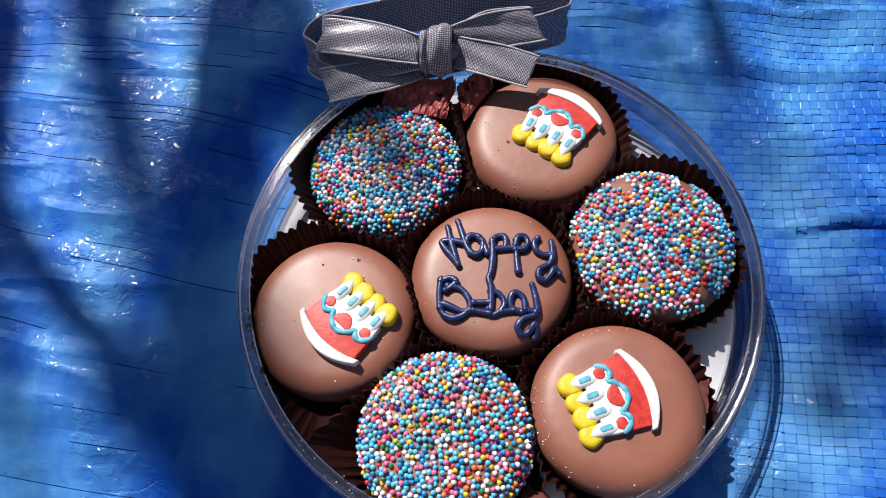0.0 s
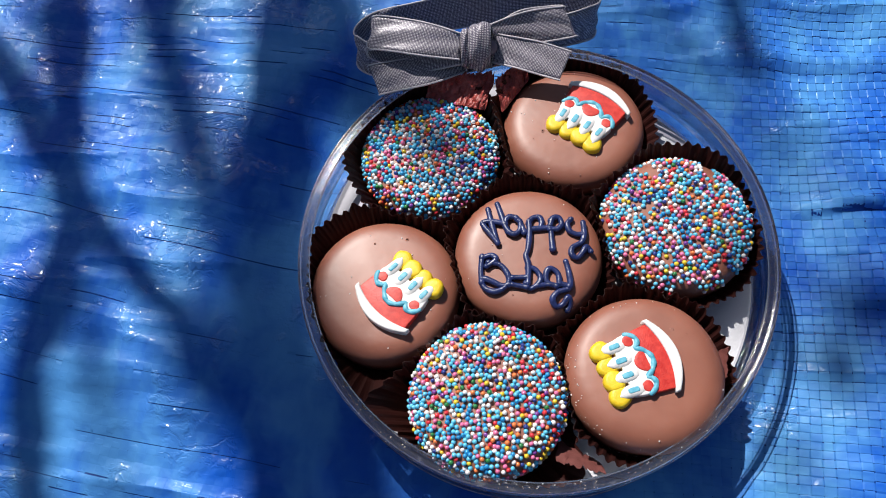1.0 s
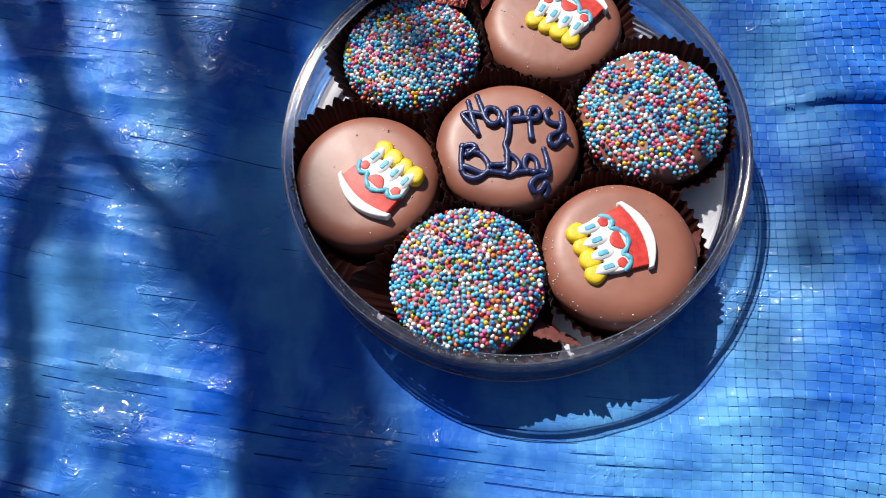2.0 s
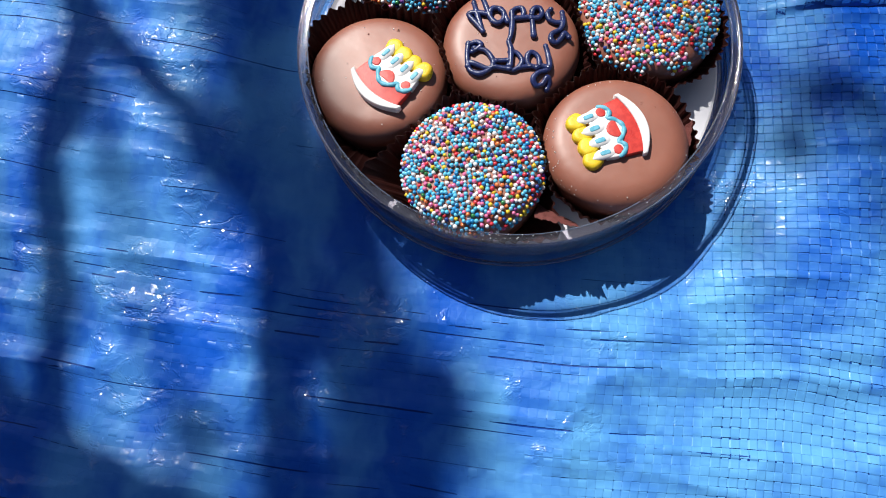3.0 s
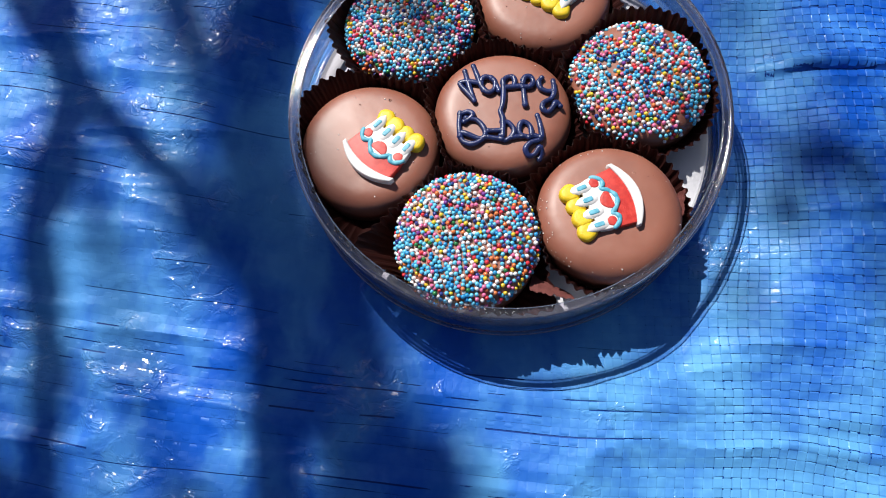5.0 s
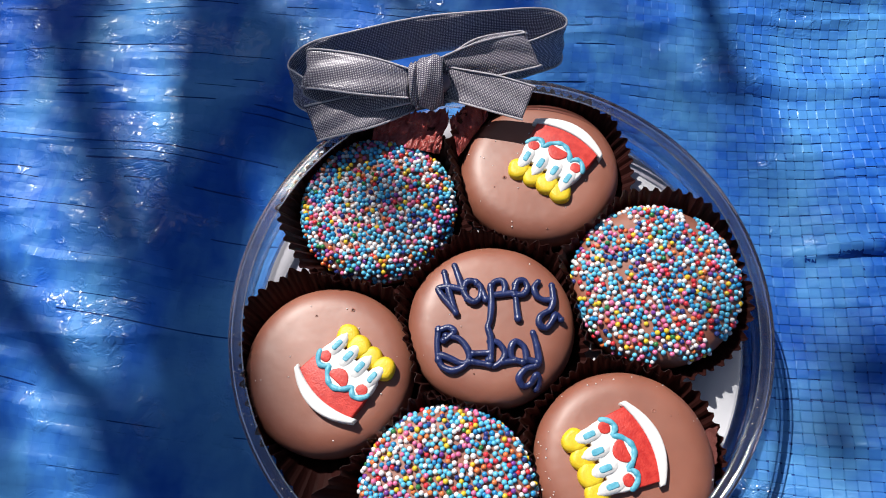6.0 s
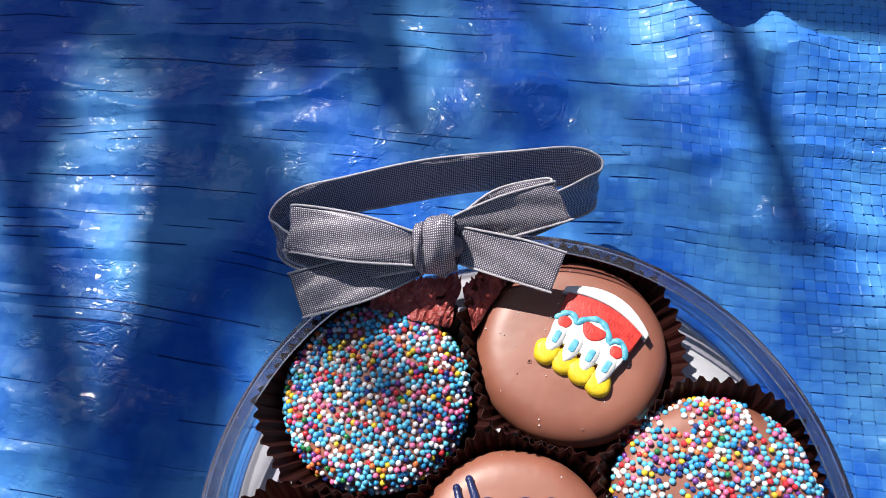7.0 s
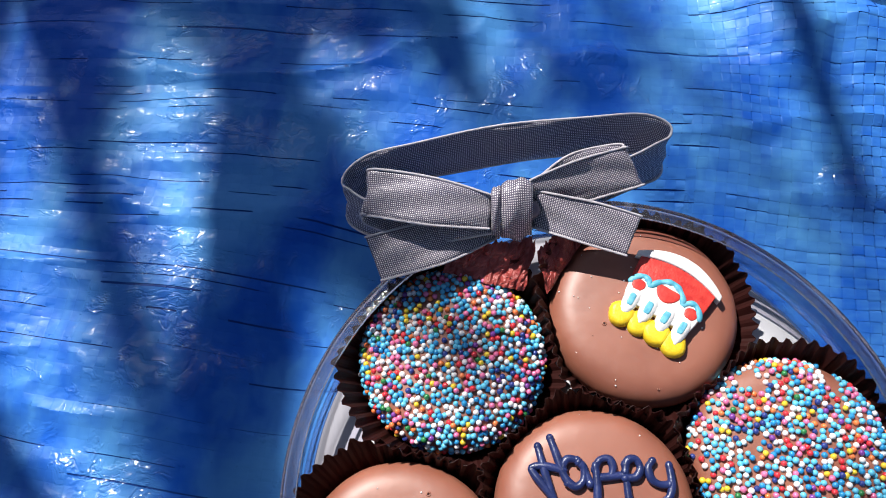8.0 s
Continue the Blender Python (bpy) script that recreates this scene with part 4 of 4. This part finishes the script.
def build_tapes():
    rs = np.random.RandomState(21)
    lo_u, hi_u, lo_v, hi_v = -0.290, 0.190, -0.232, 0.240
    for along_x in (True, False):
        first, last = (lo_v, hi_v) if along_x else (lo_u, hi_u)
        start, end = (lo_u, hi_u) if along_x else (lo_v, hi_v)
        cells = np.arange(int(start // PITCH), int(end // PITCH) + 1)
        t = (cells[:, None] + np.array([0.04, 0.13, 0.5, 0.87, 0.96])[None]).ravel() * PITCH
        over = np.repeat(np.where(cells % 2 == 0, 1.0, -1.0), 5)
        edge = (cells[:, None] + np.array([0, 0, 0, 1, 1])[None]).ravel()
        close = np.tile([1.0, 0.1, 0.0, 0.1, 1.0], len(cells))
        for k in range(int(math.floor(first / PITCH)), int(math.ceil(last / PITCH))):
            mid = (k + 0.5) * PITCH + rs.uniform(-0.00016, 0.00016)
            loose = rs.uniform(0.0, 1.0) ** 2
            row_gap = 0.15 if rs.uniform() < 0.16 else 0.085 * loose
            sign = 1.0 if k % 2 == 0 else -1.0
            rise = over * sign * (1.0 if along_x else -1.0)
            line = np.full_like(t, mid)
            shown = slack(t, line) if along_x else slack(line, t)
            # the tapes part here and there into fine gaps
            part_ = smooth_step((lattice(t / 0.017 + k * 7.7, np.full_like(t, k * 3.3), 15) - 0.45) / 0.2)
            gap = (0.036 + 0.034 * shown) * shown * (0.55 + 0.9 * part_ * (0.4 + loose)) + (0.35 * row_gap * part_ * (0.3 + 0.7 * shown) if along_x else 0.030 * loose * part_ * shown)
            if not along_x and k in SEAM:
                gap = gap + 0.10 * smooth_step((0.02 - t) / 0.05)
            dip = 0.0 if along_x else 0.0006 * close * furrow(edge, line)
            cols = []
            for c, arch in ((-1.0, 0.0), (0.0, 0.000012), (1.0, 0.0)):
                wide = gap
                if along_x and c:
                    wide = gap + 0.07 * furrow(np.full_like(edge, k if c < 0 else k + 1), t)
                across = mid + c * PITCH * (0.502 - wide)
                x, y = drift(t, across) if along_x else drift(across, t)
                cols.append(np.stack([x, y, tarp_height(x, y) + np.where(rise > 0, 0.00002 + 0.00005 * shown, -0.00002 - 0.00016 * shown * shown) - dip + arch + (0.00002 if along_x else 0.0)], -1))
            n = len(t)
            verts = np.concatenate(cols)
            i = np.arange(n - 1)
            faces = np.concatenate([np.stack([i, i + 1, i + n + 1, i + n], 1), np.stack([i + n, i + n + 1, i + 2 * n + 1, i + 2 * n], 1)])
            if not along_x:
                faces = faces[:, ::-1]
            me = bpy.data.meshes.new("tape")
            me.from_pydata(verts, [], faces)
            me.polygons.foreach_set("use_smooth", [True] * len(me.polygons))
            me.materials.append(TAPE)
            new("tape", me).parent = TARP


build_tapes()
